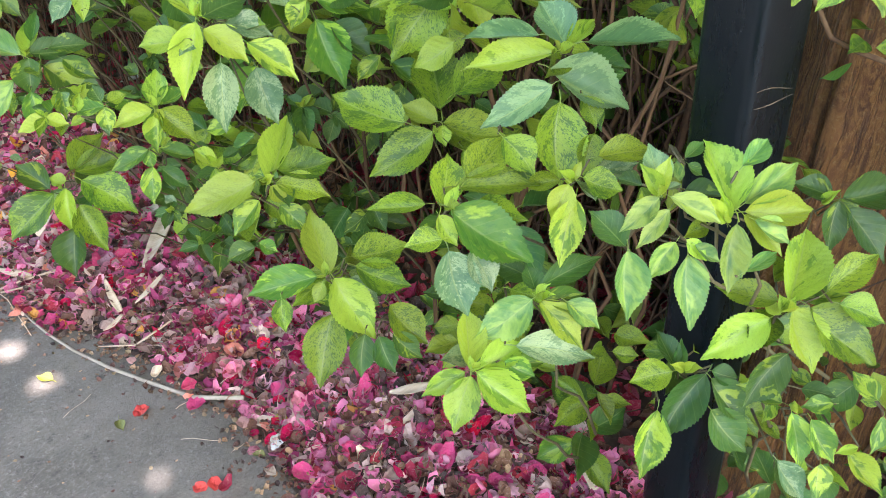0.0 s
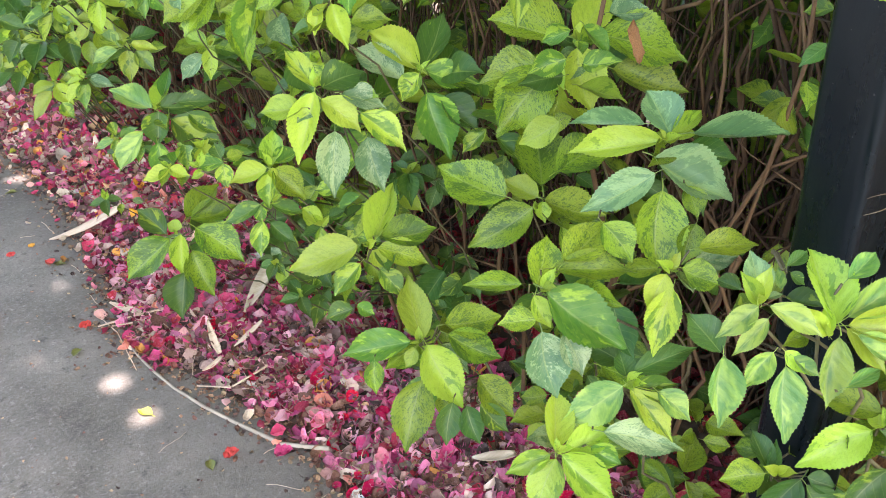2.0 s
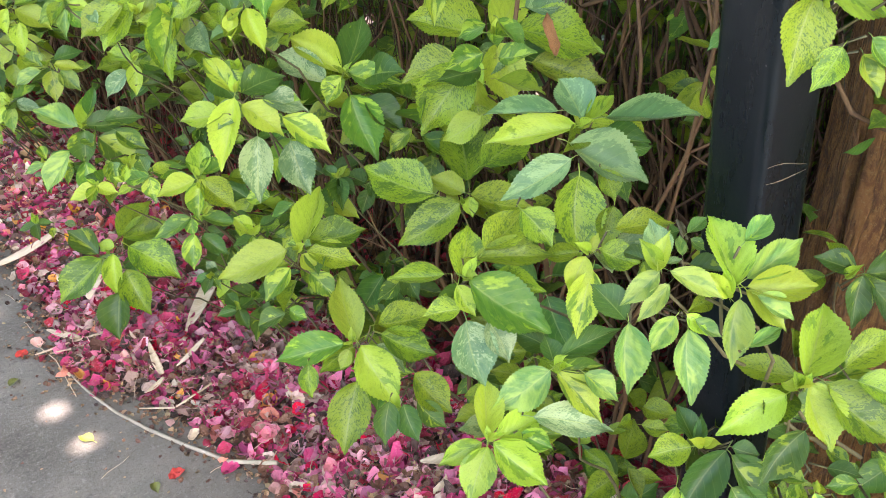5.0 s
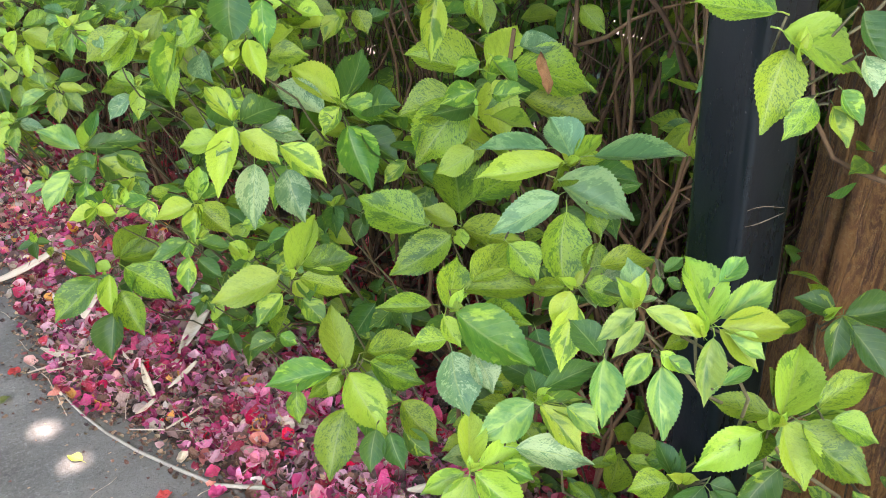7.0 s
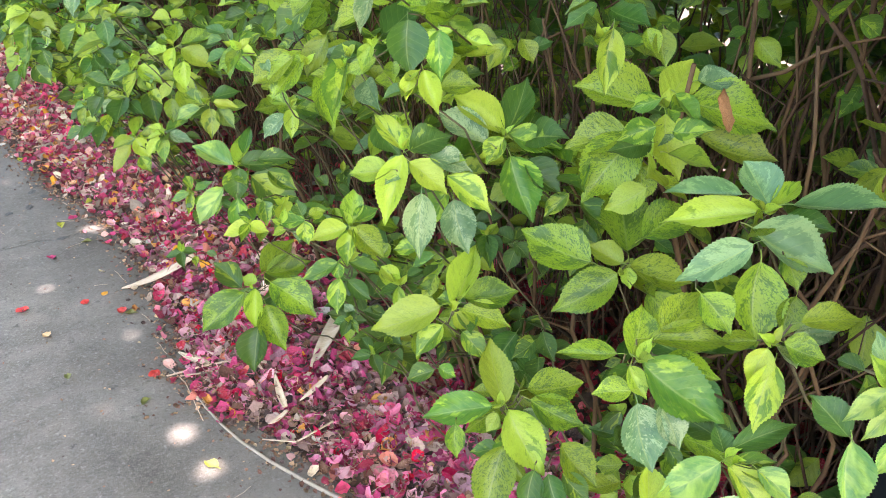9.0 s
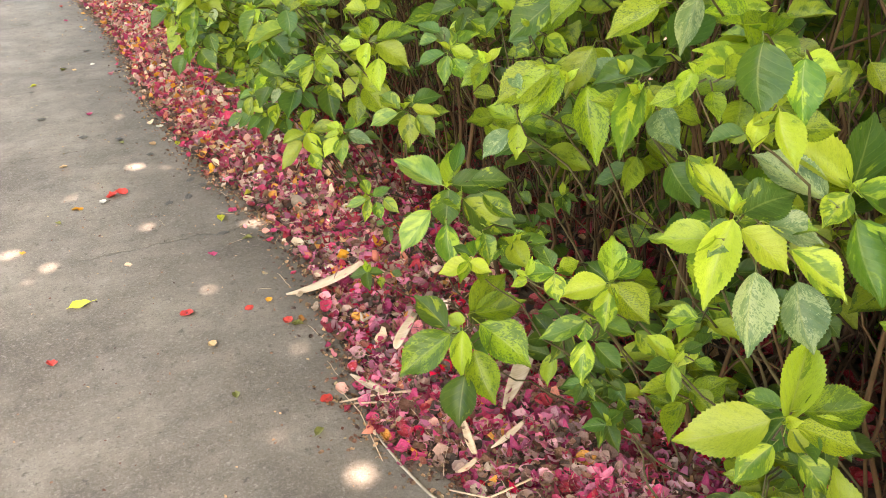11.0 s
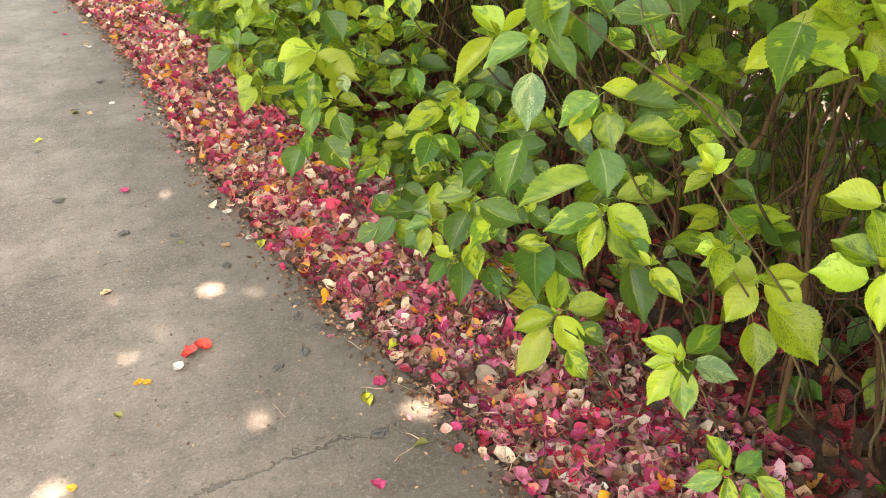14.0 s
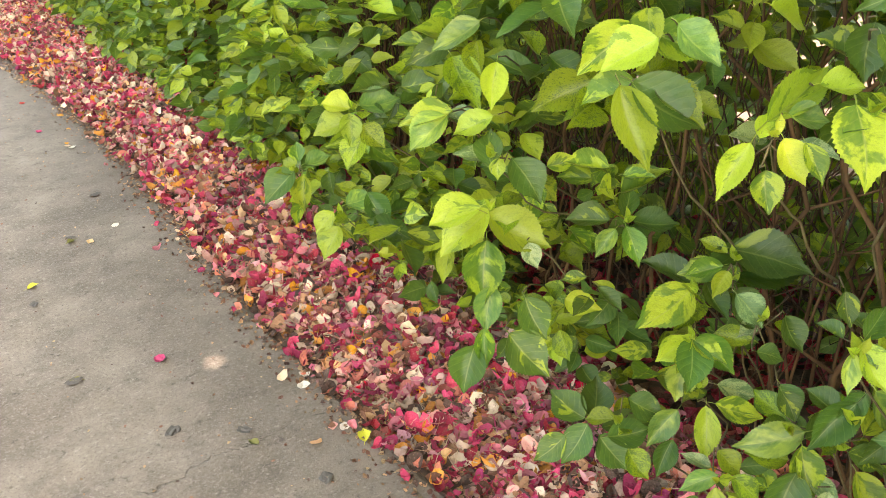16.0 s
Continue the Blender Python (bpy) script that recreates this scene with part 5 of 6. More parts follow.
sprig((0.700, 2.893, 0.649), [("g", 0.094, -68, -40, 0.65, (0.005, 0.020, 0.019)), ("g", 0.056, -72, -43, 0.69, (-0.016, 0.017, -0.005)), ("g", 0.085, -43, -19, 0.64, (-0.051, 0.000, -0.052)), ("g", 0.064, 137, -25, 0.60, (0.066, -0.027, 0.049)), ("g", 0.041, -53, -28, 0.74, (0.039, -0.029, 0.020))])
sprig((0.720, 2.845, 0.585), [("g", 0.051, -59, -32, 0.74, (0.005, 0.003, 0.006)), ("g", 0.062, -75, -43, 0.59, (0.006, 0.044, 0.031)), ("v", 0.061, -29, -5, 0.56, (-0.034, -0.018, -0.043)), ("g", 0.045, -74, -42, 0.74, (-0.049, 0.037, -0.026))])
sprig((0.800, 3.028, 0.670), [("g", 0.070, -60, -36, 0.74, (-0.000, 0.000, -0.000)), ("m", 0.078, 140, -27, 0.54, (0.051, -0.022, 0.040)), ("g", 0.047, -114, -59, 0.60, (0.000, 0.063, 0.052))])
sprig((0.680, 3.138, 0.432), [("s", 0.059, 147, -29, 0.49, (0.002, 0.005, 0.006)), ("s", 0.066, -131, -58, 0.51, (-0.007, -0.001, -0.007)), ("v", 0.045, -82, -49, 0.50, (0.001, -0.018, -0.013)), ("m", 0.053, -61, -37, 0.64, (0.015, -0.008, 0.006)), ("m", 0.048, -69, -42, 0.74, (0.017, 0.022, 0.030)), ("g", 0.037, 178, -49, 0.74, (-0.031, 0.009, -0.018))])
sprig((0.700, 3.074, 0.368), [("g", 0.068, -34, -13, 0.51, (-0.040, 0.041, -0.004)), ("g", 0.051, -166, -53, 0.74, (0.009, -0.004, 0.004)), ("m", 0.053, -64, -38, 0.69, (0.022, -0.022, 0.003))])
sprig((0.700, 3.350, 0.379), [("s", 0.079, 172, -45, 0.54, (0.082, -0.048, 0.021)), ("g", 0.066, -168, -53, 0.56, (0.056, -0.067, -0.015)), ("m", 0.060, -74, -47, 0.74, (-0.004, -0.030, -0.029)), ("g", 0.069, -45, -26, 0.69, (0.028, 0.011, 0.031)), ("g", 0.080, -18, -1, 0.61, (-0.023, 0.000, -0.017))])
sprig((0.800, 3.199, 0.620), [("b", 0.060, -70, -45, 0.74, (-0.009, 0.039, 0.027)), ("g", 0.057, -85, -52, 0.74, (0.026, -0.020, 0.009)), ("g", 0.042, -40, -20, 0.74, (-0.020, -0.016, -0.036))])
sprig((0.740, 3.062, 0.982), [("g", 0.065, -147, -63, 0.71, (0.014, 0.043, 0.079)), ("p", 0.076, -50, -30, 0.71, (0.000, -0.001, -0.001)), ("g", 0.050, -54, -34, 0.74, (-0.018, -0.007, -0.039))])
sprig((0.660, 2.903, 1.082), [("g", 0.071, 154, -44, 0.57, (-0.005, 0.007, 0.000)), ("g", 0.062, 176, -56, 0.50, (-0.013, -0.014, -0.043)), ("v", 0.081, -149, -64, 0.41, (-0.004, -0.019, -0.032))])


# a bare shoot that arches over in front of the tree
bare = nearest_shrub(0.4)
v, f = tube_arrays([(1.055, 0.432, 1.06), (1.061, 0.418, 0.996), (1.072, 0.390, 0.951), (1.082, 0.362, 0.940), (1.094, 0.328, 0.932), (1.11, 0.27, 0.90), (1.16, 0.16, 0.70)], [0.0022, 0.0026, 0.0029, 0.0031, 0.0033, 0.0036, 0.004], 7)
part("stem", mesh_from("stem", v, f, STEM, None, True), bare, local(bare, Matrix()))


def front_x(y, z):
    """The face of the hedge towards the path."""
    base = float(np.interp(y, [-1, 0.3, 1.0, 1.8, 2.6, 3.4, 4.4, 6.0, 9.0, 12], [0.80, 0.80, 0.82, 0.80, 0.80, 0.76, 0.72, 0.74, 0.70, 0.70]))
    return base + 0.30 * max(0.0, 1 - z / 0.36) - 0.05 * min(1, max(0, z - 0.5) / 0.4)


# hollows in the face of the hedge, where one sees the stems and the litter behind: place and radius
HOLLOWS = [(0.94, 3.40, 0.66, 0.24), (0.94, 3.10, 0.74, 0.22), (0.94, 2.92, 0.80, 0.16), (0.92, 2.09, 0.70, 0.24), (0.92, 2.30, 0.78, 0.15)]


def build_fill(shrub, seed):
    """The shoots between the large ones, and the deep leaves past counting."""
    r = random.Random(seed * 13 + 5)
    oy = shrub.matrix_basis.translation.y
    dense = int(np.interp(oy, [-0.6, 0.6, 0.9, 1.3, 1.7, 2.4, 2.9, 3.3, 4.2, 5.0, 12], [20, 20, 40, 62, 48, 38, 56, 60, 78, 92, 95]))
    leaves = []
    for n in range(dense):
        y, z = oy + r.uniform(-0.23, 0.23), 0.12 + 1.19 * r.random() ** 0.9
        deep = abs(r.gauss(0, 0.17)) + (0.30 if oy < 0.8 else 0.12 if oy < 1.2 else 0.04 if oy < 3.0 else 0.0)
        c = Vector((front_x(y, z) + deep, y, z))
        if oy < 0.8 and n > 7:
            z, deep = r.uniform(0.10, 0.50), r.uniform(0.02, 0.45)
            c = Vector((0.92 + deep, y, z))
        if 1.2 < oy < 2.7 and z < (0.58 if oy < 1.8 else 0.70) and r.random() < (0.40 if oy < 1.8 else 0.92):
            continue
        if 2.65 < oy < 3.75 and z < 1.02 and r.random() < 0.55:
            continue
        if any((c - Vector(h[:3])).length < h[3] and r.random() < 0.85 for h in HOLLOWS):
            continue
        if any((c - s).length < 0.085 for s in SPRIG_AT):
            continue
        turn = r.uniform(0, 6.283)
        big = r.uniform(0.055, 0.10) * (1.0 if deep < 0.22 else 0.85)
        single = oy < 5.2 and deep < 0.24
        tone = r.choice("vvymmygv" if oy < 2.6 and z > 0.62 else "ggvmmggm" if oy < 2.6 else "ggvvyvmg")
        for k in range(r.randint(5, 8)):
            a = turn + k * 2.4
            e = radians(r.uniform(-48, 20))
            d = Vector((math.cos(a) * math.cos(e), math.sin(a) * math.cos(e), math.sin(e)))
            base = c + Vector((0, 0, -0.012 * k)) + d * 0.012
            length = big * r.uniform(0.6, 1.1)
            width = length * r.uniform(0.5, 0.66)
            facing = FACING + Vector((r.uniform(-0.6, 0.6), r.uniform(-0.6, 0.6), r.uniform(-0.3, 0.2)))
            if single:
                ax, ay, az = axes(d, facing)
                m = Matrix((ax * length, ay * width, az * length)).transposed().to_4x4()
                part("leaf", LEAF_MESHES[tone if r.random() < 0.7 else r.choice("gvym")][r.randrange(4)], shrub, local(shrub, Matrix.Translation(base) @ m))
            else:
                leaves.append((base, d, facing, length, width))
    # leaves at the back of the hedge, deep among the stems, and in its crown
    deep_leaves = []
    back = 2600 if oy < 1.5 else 2000 if oy < 3.0 else 1400
    for k in range(back + 700):
        a, e = r.uniform(0, 6.283), radians(r.uniform(-60, 20))
        d = Vector((math.cos(a) * math.cos(e), math.sin(a) * math.cos(e), math.sin(e)))
        if k < back:
            base = Vector((r.uniform(1.6, 2.15) - 0.4 * (k % 14 == 0) + (0.0 if oy > 1.5 else -0.3 if k % 25 == 1 else 0.30), oy + r.uniform(-0.23, 0.23), 0.08 + 1.7 * r.random()))
        else:
            # crown leaves above the view, added to shade the stems below
            base = Vector((r.uniform(0.92, 1.9), oy + r.uniform(-0.23, 0.23), r.uniform(1.25, 1.75)))
        length = r.uniform(0.06, 0.10)
        deep_leaves.append((base, d, FACING + Vector((r.uniform(-0.5, 0.5), r.uniform(-0.5, 0.5), 0)), length, length * 0.6))
    twigs = []
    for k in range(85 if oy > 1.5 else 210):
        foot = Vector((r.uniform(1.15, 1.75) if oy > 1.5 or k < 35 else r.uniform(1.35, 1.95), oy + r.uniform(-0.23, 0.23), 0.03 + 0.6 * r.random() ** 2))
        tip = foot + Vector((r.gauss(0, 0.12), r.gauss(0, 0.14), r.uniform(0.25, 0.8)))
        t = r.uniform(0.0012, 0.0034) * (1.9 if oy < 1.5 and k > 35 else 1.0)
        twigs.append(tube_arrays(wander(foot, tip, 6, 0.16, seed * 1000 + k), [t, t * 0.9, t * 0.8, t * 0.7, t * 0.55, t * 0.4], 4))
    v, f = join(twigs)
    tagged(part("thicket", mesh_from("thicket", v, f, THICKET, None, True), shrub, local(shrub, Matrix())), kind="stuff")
    ob = leaf_cloud("deep_foliage", deep_leaves, FOLIAGE, shrub, DEEP_LEAF)
    ob.matrix_basis = local(shrub, Matrix())
    if not leaves:
        return
    ob = leaf_cloud("foliage", leaves, FOLIAGE, shrub)
    ob.matrix_basis = local(shrub, Matrix())


for n, shrub in enumerate(SHRUBS):
    build_fill(shrub, n + 1)


# ---- litter ----
def bract_arrays(rings, spokes, cup, seed):
    """A round papery bract of unit size with a blunt tip, cupped, ragged and crumpled."""
    verts, faces = [(0.0, 0.0, 0.06 * noise.noise((seed, 0.3, 0.0)))], []
    for i in range(1, rings + 1):
        for k in range(spokes):
            a, q = 2 * math.pi * (k + 0.5 * (i % 2)) / spokes, i / rings
            c, n = math.cos(a), math.sin(a)
            reach = 0.5 * q * (0.92 + 0.14 * max(0, c) ** 3 + 0.24 * noise.noise((c * 1.4 + seed * 2.7, n * 1.4, 0.5)) + 0.10 * q * noise.noise((c * 5, n * 5, seed * 1.9)))
            x, y = reach * c, reach * n * 0.85
            z = cup * (x * x + 1.5 * y * y) + 0.18 * abs(y) + 0.26 * q * noise.noise((c * 1.6, n * 1.6, seed * 3.1)) + 0.12 * noise.noise((x * 6 + seed, y * 6, 0.0))
            verts.append((x, y, z))
    for k in range(spokes):
        faces.append((0, 1 + k, 1 + (k + 1) % spokes))
        for i in range(rings - 1):
            o, w = 1 + i * spokes, (k + 1) % spokes
            faces.append((o + k, o + spokes + k, o + spokes + w, o + w))
    return np.array(verts), faces


BRACTS = [bract_arrays(3, 9, c, i + 1) for i, c in enumerate((0.8, 1.5, -1.1, 0.5, 2.1, 1.1))]
COARSE = [bract_arrays(2, 7, c, i + 1) for i, c in enumerate((0.4, 0.9, -0.6, 0.2, 1.2, 0.6))]


def scatter(name, count, place, size, material, label, steep=0.6, seed=1, shapes=BRACTS):
    """Joins loose bracts into one mesh; place(r) gives a point or None."""
    r = random.Random(seed)
    V, F, o = [], [], 0
    n = 0
    while n < count:
        p = place(r)
        n += 1
        if p is None:
            continue
        v, f = shapes[r.randrange(6)]
        s = size * r.uniform(0.55, 1.3)
        m = Euler((r.gauss(0, steep), r.gauss(0, steep), r.uniform(0, 6.283))).to_matrix() @ Matrix.Diagonal((s, s * r.uniform(0.7, 1.1), s))
        V.append(v @ np.array(m).T + np.array(p))
        F += [tuple(i + o for i in q) for q in f]
        o += len(v)
    ob = new(name, mesh_from(name, np.vstack(V), F, material, None, True))
    return tagged(ob, label, "litter", kind="stuff")


def mixed_share(y):
    """How much of the litter is of the faded, orange and cream kind."""
    return float(np.interp(y, [1.3, 2.0, 2.7, 3.4, 4.4], [0.06, 0.25, 0.52, 0.80, 0.97]))


def bed(lo, hi, keep):
    def place(r):
        y = r.uniform(-0.6, 9.5)
        back = lo + (hi - lo) * r.random()
        x = edge_x(y) + back + 0.03 * noise.noise((0.0, y * 4, 1.0))
        if r.random() > keep(y):
            return None
        if back < 0.035 and r.random() > 0.45 + 0.5 * noise.noise((3.0, y * 9, 0.0)):
            return None
        if x < edge_x(y):
            return (x, y, 0.006)
        return (x, y, bank(x, y) + 0.004 + 0.020 * r.random() * min(1, back / 0.08 + 0.3))
    return place


scatter("fallen_bracts", 33000, bed(-0.012, 0.42, lambda y: 1 - mixed_share(y)), 0.037, PETAL_PINK, "drift of fallen magenta and pink bougainvillea bracts", 0.42, 1)
scatter("faded_bracts", 28000, bed(-0.012, 0.48, mixed_share), 0.040, PETAL_MIXED, "drift of faded salmon, orange and cream bougainvillea bracts", 0.42, 2)
scatter("dry_bracts", 26000, bed(0.24, 1.9, lambda y: 1.0), 0.042, PETAL_DRY, "dry wine-red and brown bracts under the hedge", 0.5, 3, COARSE)


def chaff_place(r):
    y = r.uniform(-0.6, 9.0)
    x = edge_x(y) + r.gauss(0.0, 0.045)
    z = bank(x, y) + 0.008 if x > edge_x(y) else 0.003
    return (x, y, max(z, 0.003))


def spill_place(r):
    y = r.uniform(0.8, 9.0)
    x = edge_x(y) - abs(r.gauss(0, 0.045))
    return (x, y, 0.006) if r.random() < 0.5 + noise.noise((9.0, y * 3, 0.0)) else None


def pale_place(r):
    p = pale_bed(r)
    return None if p is None else (p[0], p[1], p[2] + 0.009)


pale_bed = bed(0.0, 0.40, lambda y: float(np.interp(y, [1.2, 2.2, 2.9, 3.5], [0.02, 0.12, 0.55, 0.9])))
scatter("pale_bracts", 2300, pale_place, 0.044, PETAL_PALE, "cream, peach and orange bracts lying on top of the drift", 0.45, 9)
scatter("spilled_bracts", 420, spill_place, 0.032, PETAL_MIXED, "faded bracts spilled onto the edge of the concrete", 0.3, 6)


def husk_place(r):
    y = r.uniform(0.4, 4.6)
    x = edge_x(y) + 0.01 + 0.42 * r.random()
    return (x, y, bank(x, y) + 0.022 + 0.008 * r.random())


scatter("husks", 5400, husk_place, 0.015, CHAFF, "brown husks and torn scraps lying on the drift of bracts", 0.5, 8, COARSE)
scatter("chaff", 9000, chaff_place, 0.013, CHAFF, "brown chaff and crumbs along the edge of the path", 0.4, 4, COARSE)


def crumb_place(r):
    y = r.uniform(0.6, 8.0)
    return (edge_x(y) - abs(r.gauss(0, 0.45)) - 0.02, y, 0.003)


scatter("crumbs", 900, crumb_place, 0.008, CHAFF, "specks of brown litter on the concrete", 0.25, 5, COARSE)


# single bracts on top of the drift, where the path bends
TOP_BRACTS = []
for i, m in enumerate((PETAL_PINK, PETAL_PINK, PETAL_MIXED)):
    for k in range(4):
        v, f = bract_arrays(4, 12, (0.4, 1.0, -0.6, 1.5)[k], 10 + 3 * i + k)
        TOP_BRACTS.append(mesh_from("bract", v, f, m, None, True))
drift = bpy.data.objects["fallen_bracts"]
r = random.Random(11)
for n in range(290):
    y = r.uniform(0.9, 2.6)
    back = 0.01 + 0.24 * r.random()
    x = edge_x(y) + back
    s = 0.040 * r.uniform(0.7, 1.2)
    m = Matrix.Translation((x, y, bank(x, y) + 0.026)) @ Euler((r.gauss(0, 0.4), r.gauss(0, 0.4), r.uniform(0, 6.283))).to_matrix().to_4x4() @ Matrix.Diagonal((s, s * r.uniform(0.75, 1.1), s, 1))
    part("bract", TOP_BRACTS[r.randrange(12)], drift, m)


# ---- loose things on the path and in the litter ----
def petal_mesh(material, seed):
    v, f = bract_arrays(6, 18, 0.5 + 0.4 * (seed % 3), seed + 30)
    v[:, 2] = 0.55 * v[:, 2] + np.array([0.09 * noise.noise((x * 15, y * 15, seed)) for x, y, z in v])
    return mesh_from("petal", v, f, material, None, True)


def loose(name, me, at, size, turn, label, category, group="", tilt=5):
    ob = new(name, me)
    ground = max(bank(at[0], at[1]) + 0.016, 0.0) if at[0] > edge_x(at[1]) else 0.0
    low = min(v.co.z for v in me.vertices)
    ob.matrix_basis = pose(at[0], at[1], ground - low * size + 0.001, tilt * math.sin(turn), tilt * math.cos(turn * 1.7), turn) @ Matrix.Scale(size, 4)
    return tagged(ob, label, category, group)


def strew(name, places, materials, size, label, category, group, shape=petal_mesh):
    meshes = [shape(m, k + 3 * i) for i, m in enumerate(materials) for k in range(2)]
    for i, at in enumerate(places):
        loose(name, meshes[i % len(meshes)], at, size * (0.8 + 0.4 * ((i * 37) % 10) / 10), 47 * i + 20, label, category, group)


def chip_mesh(material, seed):
    """A flat flake of bark or grit with a broken outline."""
    r = random.Random(seed)
    bm = bmesh.new()
    bmesh.ops.create_icosphere(bm, subdivisions=2, radius=0.5)
    for v in bm.verts:
        v.co *= 1 + 0.9 * noise.noise(v.co * 2.2 + Vector((seed * 3.7, 0, 0)))
        v.co.z = 0.07 * v.co.z + 0.10 * noise.noise(v.co * 4 + Vector((0, seed, 0)))
        v.co.y *= 0.7
    me = bpy.data.meshes.new("chip")
    bm.to_mesh(me)
    me.materials.append(material)
    return me


def leaf_shape(material, seed, wide=0.6, fold=0.45):
    v, f, uv = leaf_arrays(15, 5, 0.10, fold, 0.04, True, seed)
    v = v * np.array([1, wide, 1]) - np.array([0.5, 0, 0])
    sv, sf = tube_arrays([(-0.8, 0.06, 0.02), (-0.62, 0.02, 0.01), (-0.48, 0, 0)], [0.012, 0.014, 0.014], 5)
    f = f + [tuple(i + len(v) for i in q) for q in sf]
    return mesh_from("fallen_leaf", np.vstack([v, np.array([tuple(p) for p in sv])]), f, material, None, True)


strew("fallen_bract", [(0.451, 2.535), (0.531, 2.418), (-0.078, 2.511), (0.338, 7.034), (0.599, 1.385), (0.599, 1.112), (0.575, 1.125), (0.283, 2.585), (0.508, 2.042)],
      [RED], 0.035, "crumpled scarlet bract lying on the concrete path", "petal", "scarlet bracts on the path")
for at, turn in (((0.205, 3.522), 35), ((0.247, 3.532), 150)):
    loose("fallen_bract", petal_mesh(RED, 2), at, 0.046, turn, "large crumpled scarlet bract lying on the concrete path", "petal", "scarlet bracts on the path", 3)
strew("fallen_bract", [(0.286, 2.591), (0.243, 4.515), (0.434, 2.907), (0.326, 6.555), (0.691, 1.328), (0.662, 2.477), (0.652, 2.977), (0.688, 1.317), (0.573, 3.196)],
      [HOT], 0.036, "curled magenta bract lying at the path edge", "petal", "magenta bracts on the path")
strew("fallen_petal", [(0.092, 3.46), (0.515, 2.551), (-0.113, 3.199), (0.396, 6.327), (0.075, 3.47)],
      [AMBER], 0.026, "small amber-orange petal on grey concrete", "petal", "orange petals on the path")
strew("fallen_petal", [(0.611, 2.333), (0.315, 2.402), (0.391, 6.294), (0.18, 2.958), (0.074, 3.905), (0.254, 5.316)],
      [PEACH, STRAW], 0.03, "faded peach petal dried on the path", "petal", "peach petals on the path")
strew("fallen_petal", [(0.356, 5.392), (0.171, 3.48), (0.525, 4.241), (0.789, 4.135), (0.791, 4.449), (0.745, 1.113), (0.726, 2.627), (0.787, 2.649), (0.739, 2.806), (0.814, 2.538), (0.738, 2.566), (0.79, 2.565), (0.615, 3.469), (0.677, 3.33), (0.80, 3.178), (0.501, 4.198), (0.515, 4.005), (0.74, 1.544), (0.928, 1.287), (0.405, 6.26)],
      [WHITE], 0.034, "cream-white papery petal among the litter", "petal", "white petals")
strew("fallen_leaf", [(0.041, 5.117), (0.536, 3.954), (0.502, 1.622), (0.785, 1.149), (0.661, 3.298), (0.522, 3.151), (1.044, 2.875)],
      [FALLEN], 0.045, "yellow-green fallen leaf with a short stalk", "leaf", "yellow fallen leaves", leaf_shape)
loose("fallen_leaf", leaf_shape(FALLEN, 4, 0.72, 0.12), (0.014, 2.78), 0.066, 185, "yellow-green fallen leaf lying flat on the concrete", "leaf", "yellow fallen leaves", 3)
strew("fallen_leaf", [(0.553, 2.399), (0.526, 3.168), (0.32, 4.078), (0.04, 4.553), (0.2, 5.356), (0.55, 1.377), (0.703, 1.112), (0.733, 1.007), (0.454, 1.94), (0.315, 2.164), (0.009, 3.379), (0.563, 2.966), (0.633, 3.565), (0.624, 3.383), (0.551, 2.394)],
      [OLIVE], 0.034, "withered olive leaf scrap on the concrete", "leaf", "withered leaf scraps", leaf_shape)
strew("bark_chip", [(0.382, 3.367), (0.404, 3.885), (0.32, 4.13), (0.207, 5.39), (0.362, 5.703), (0.46, 3.39), (0.53, 3.474), (0.036, 4.554), (0.181, 4.22), (0.023, 5.008), (0.076, 3.908), (0.498, 3.039), (0.498, 3.543), (0.522, 3.604)],
      [CHIP], 0.037, "dark grey flake of bark on the path", "chip", "dark flakes on the path", chip_mesh)


def paper_scrap(at, size, turn):
    verts, faces = [], []
    for j in range(6):
        for i in range(6):
            x, y = i / 5 - 0.5, j / 5 - 0.5
            verts.append((x, y * 0.75, 0.09 * math.sin(5 * x + 3 * y) + 0.06 * noise.noise((x * 4, y * 4, turn))))
    for j in range(5):
        for i in range(5):
            o = j * 6 + i
            faces.append((o, o + 1, o + 7, o + 6))
    ob = loose("paper_scrap", mesh_from("paper_scrap", verts, faces, PAPER, None, True), at, size, turn, "crumpled white paper scrap in the litter", "paper", "", 20)
    return ob


paper_scrap((1.367, 2.798), 0.075, 30)
paper_scrap((0.765, 2.708), 0.042, 15)
paper_scrap((0.743, 1.109), 0.034, 55)
paper_scrap((0.925, 2.034), 0.06, 75)


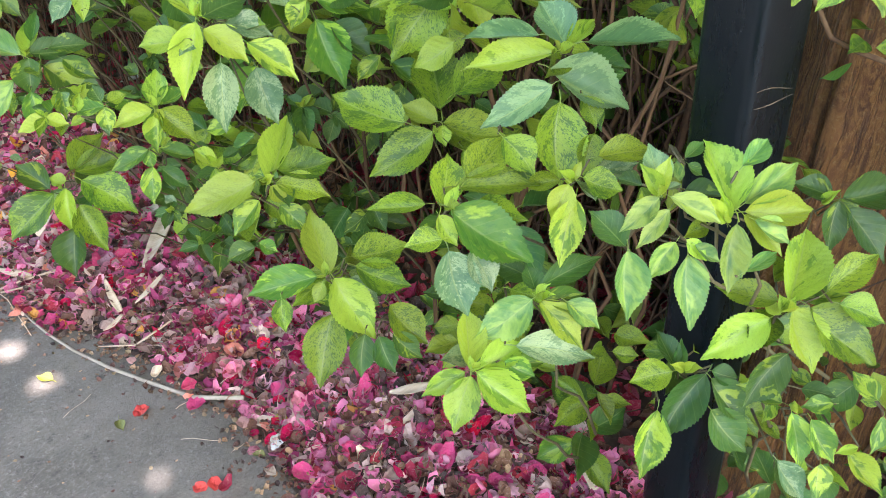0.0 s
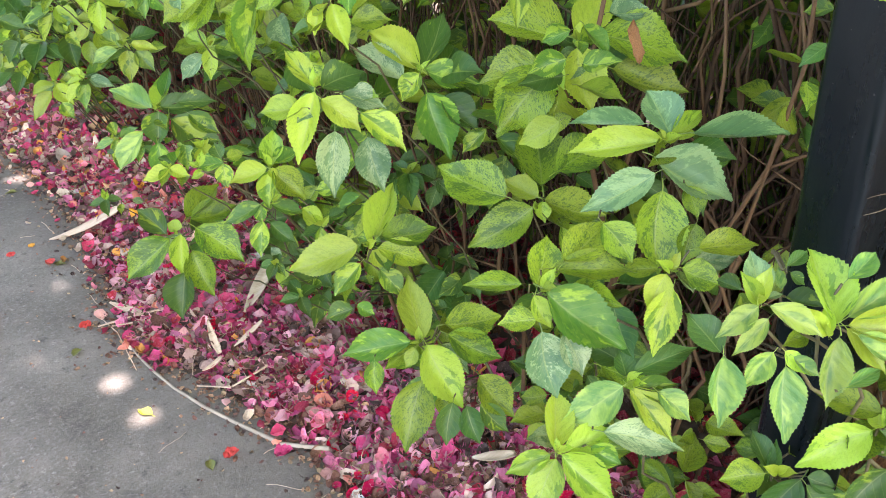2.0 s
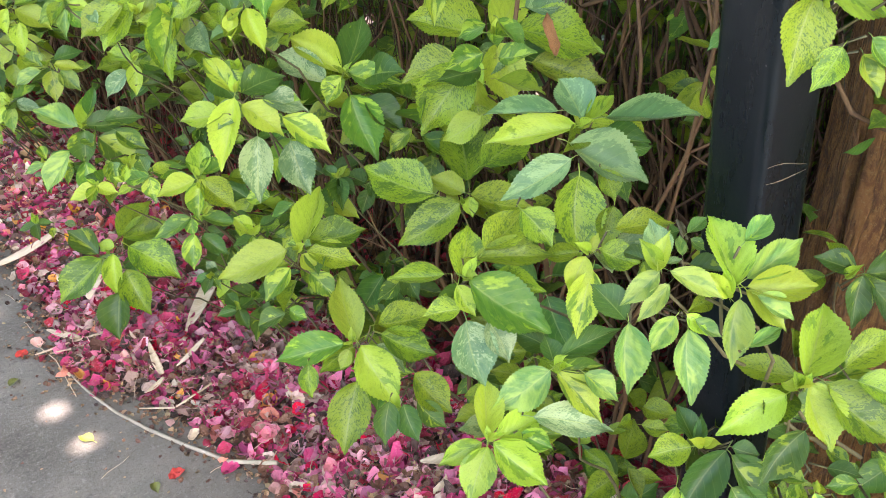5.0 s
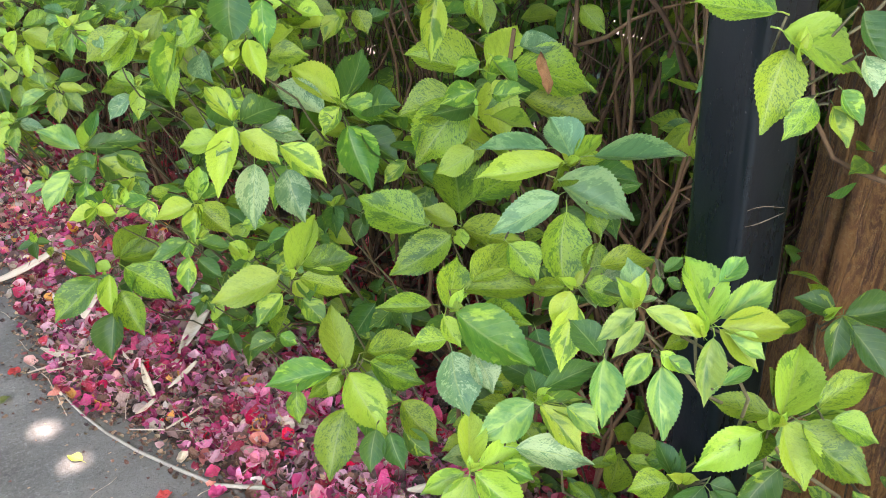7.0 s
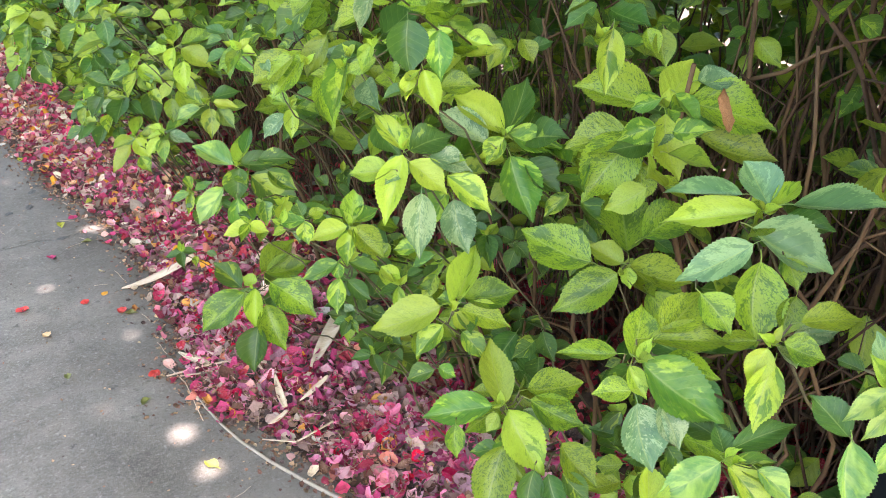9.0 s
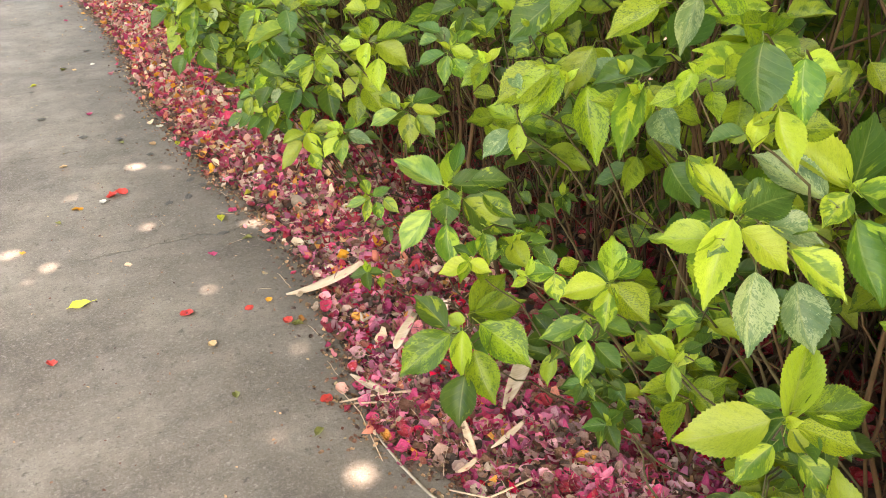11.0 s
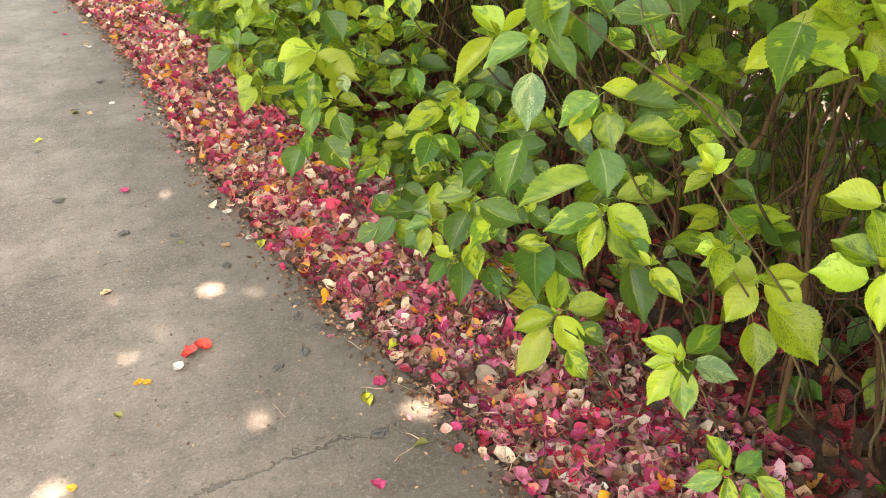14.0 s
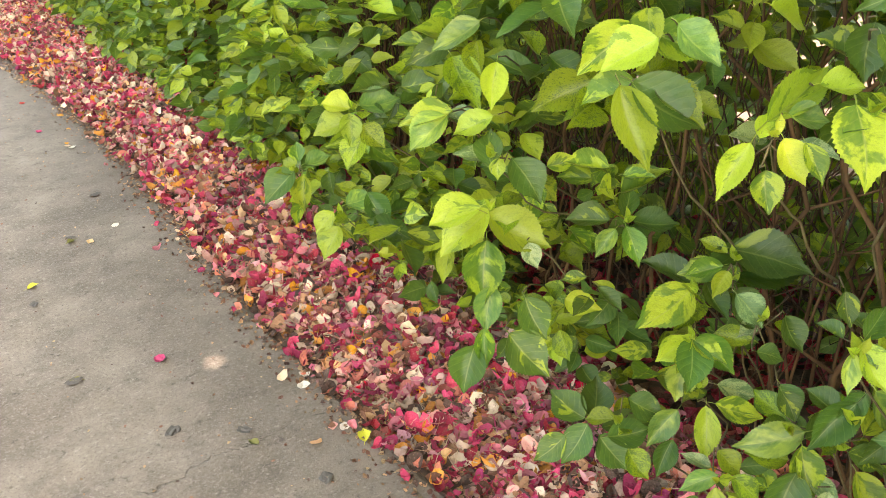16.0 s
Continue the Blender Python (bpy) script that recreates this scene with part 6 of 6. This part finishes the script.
def dry_sheath(points, width, label="dry straw-coloured bamboo sheath lying on the litter"):
    """A split sheath, channelled and pointed at both ends, along three points."""
    a, b, c = [Vector((x, y, max(z, bank(x, y) + 0.030 if x > edge_x(y) + 0.03 else z))) for x, y, z in points]
    verts, faces = [], []
    n = 12
    for i in range(n):
        t = i / (n - 1)
        p = a * (1 - t) ** 2 + 2 * (2 * b - (a + c) / 2) * t * (1 - t) + c * t * t
        d = (2 * (1 - t) * (b - a) + 2 * t * (c - b)).normalized()
        side = d.cross(Vector((0, 0, 1))).normalized()
        w = width * (0.04 + 0.96 * math.sin(math.pi * min(1, 0.03 + 0.80 * t)) ** 0.9)
        for k in range(5):
            q = k / 2 - 1
            verts.append(p + side * (q * w / 2) + Vector((0, 0, 0.010 + 0.22 * w * q * q)))
    for i in range(n - 1):
        for k in range(4):
            o = i * 5 + k
            faces.append((o, o + 1, o + 6, o + 5))
    ob = new("dry_sheath", mesh_from("dry_sheath", verts, faces, STRAW, None, True))
    mod = ob.modifiers.new("thick", "SOLIDIFY")
    mod.thickness = 0.0012
    return tagged(ob, label, "sheath", "dry bamboo sheaths")


dry_sheath([(0.566, 2.549, 0.0), (0.676, 2.512, 0.022), (0.802, 2.501, 0.06)], 0.044, "long pale bamboo sheath across the path edge")
dry_sheath([(0.81, 1.713, 0.075), (0.898, 1.792, 0.10), (1.012, 1.90, 0.12)], 0.040)
dry_sheath([(0.593, 2.103, 0.0), (0.612, 2.027, 0.01), (0.628, 1.962, 0.02)], 0.024, "short bleached sheath at the path edge")
dry_sheath([(0.735, 1.773, 0.04), (0.721, 1.716, 0.04), (0.715, 1.671, 0.03)], 0.018)
dry_sheath([(0.748, 1.66, 0.04), (0.786, 1.655, 0.055), (0.828, 1.658, 0.06)], 0.016)
dry_sheath([(0.663, 1.665, 0.01), (0.683, 1.653, 0.02), (0.714, 1.661, 0.03)], 0.014)
dry_sheath([(0.924, 0.973, 0.075), (0.956, 0.948, 0.08), (1.002, 0.93, 0.08)], 0.026)
dry_sheath([(1.067, 0.619, 0.08), (1.047, 0.586, 0.08), (1.015, 0.547, 0.075)], 0.024)
dry_sheath([(0.707, 2.068, 0.06), (0.725, 2.084, 0.075), (0.80, 2.15, 0.075)], 0.028, "curled tan sheath on the bracts")


def stick(points, r0, r1, label, material=STRAW):
    v, f = tube_arrays(points, list(np.linspace(r0, r1, len(points))), 7)
    return tagged(new("stick", mesh_from("stick", v, f, material, None, True)), label, "stick")


STALK = plain_material("bleached_stalk", (0.30, 0.255, 0.20), (0.44, 0.38, 0.30), 30, 0.8)
arc = [(0.568, 1.897), (0.567, 1.839), (0.574, 1.754), (0.589, 1.66), (0.617, 1.555), (0.652, 1.458), (0.698, 1.342), (0.762, 1.248)]
stick([(x, y, 0.005 + (0.02 if i == 7 else 0)) for i, (x, y) in enumerate(arc)], 0.0022, 0.0052, "long curved bleached stalk lying on the concrete", STALK)
stick([(0.531, 2.017, 0.004), (0.615, 1.982, 0.022), (0.692, 1.914, 0.055)], 0.0022, 0.0034, "thin straw stalk poking out of the litter")
stick([(0.562, 1.997, 0.004), (0.624, 1.949, 0.02), (0.683, 1.887, 0.045)], 0.002, 0.003, "thin straw stalk poking out of the litter")
stick([(0.634, 1.635, 0.006), (0.689, 1.565, 0.02), (0.776, 1.538, 0.06)], 0.0016, 0.0026, "thin curved straw stalk on the bracts")
stick([(0.549, 2.066, 0.004), (0.562, 1.96, 0.004), (0.544, 1.784, 0.003)], 0.0012, 0.0012, "hair-thin dry stalk on the concrete")


def dead_leaf(at, size):
    """A shrivelled brown leaf, rolled lengthwise and crumpled, caught on a living one."""
    verts, faces = [], []
    for i in range(15):
        u = i / 14 - 0.5
        half = 0.105 * (1 - (2 * abs(u)) ** 4) * (1 + 0.5 * noise.noise((u * 6, 2.0, 0.0))) + 0.015
        for k in range(7):
            q = k / 3 - 1
            verts.append((u, q * half + 0.05 * math.sin(5 * u), 0.10 * q * q + 0.16 * noise.noise((u * 11, q * 2, 5.0))))
    for i in range(14):
        for k in range(6):
            o = i * 7 + k
            faces.append((o, o + 7, o + 8, o + 1))
    ob = new("dead_leaf", mesh_from("dead_leaf", verts, faces, plain_material("dead_leaf", (0.17, 0.07, 0.025), (0.46, 0.23, 0.09), 60, 0.7), None, True))
    x, y, z = axes((0.1, -0.15, -0.97), (-0.7, -0.6, 0.35))
    ob.matrix_basis = Matrix.Translation(at) @ Matrix((x * size, y * size, z * size)).transposed().to_4x4()
    return tagged(ob, "shrivelled brown dead leaf caught on a green one", "leaf")


dead_leaf((1.012, 0.780, 0.975), 0.060)


def build_straw():
    """Thin dry strands tangled in the litter and a few on the concrete."""
    r = random.Random(21)
    arrays = []
    for k in range(230):
        y = r.uniform(0.7, 4.6)
        x = edge_x(y) + (r.uniform(0.0, 0.40) if k % 14 else -abs(r.gauss(0, 0.12)))
        a, length = r.uniform(0, 6.283), r.uniform(0.025, 0.10)
        pts = []
        for i in range(5):
            t = i / 4 - 0.5
            px, py = x + length * t * math.cos(a + 0.5 * t * t), y + length * t * math.sin(a + 0.9 * t * t)
            ground = bank(px, py) + 0.027 if px > edge_x(py) else 0.002
            pts.append((px, py, max(ground, 0.002) + (0.006 * r.random() if px > edge_x(py) else 0)))
        thick = r.uniform(0.0005, 0.0011)
        arrays.append(tube_arrays(pts, [thick] * 5, 4))
    v, f = join(arrays)
    tagged(new("straw", mesh_from("straw", v, f, STRAW, None, True)), "thin dry straw strands tangled in the litter", "straw", kind="stuff")


build_straw()
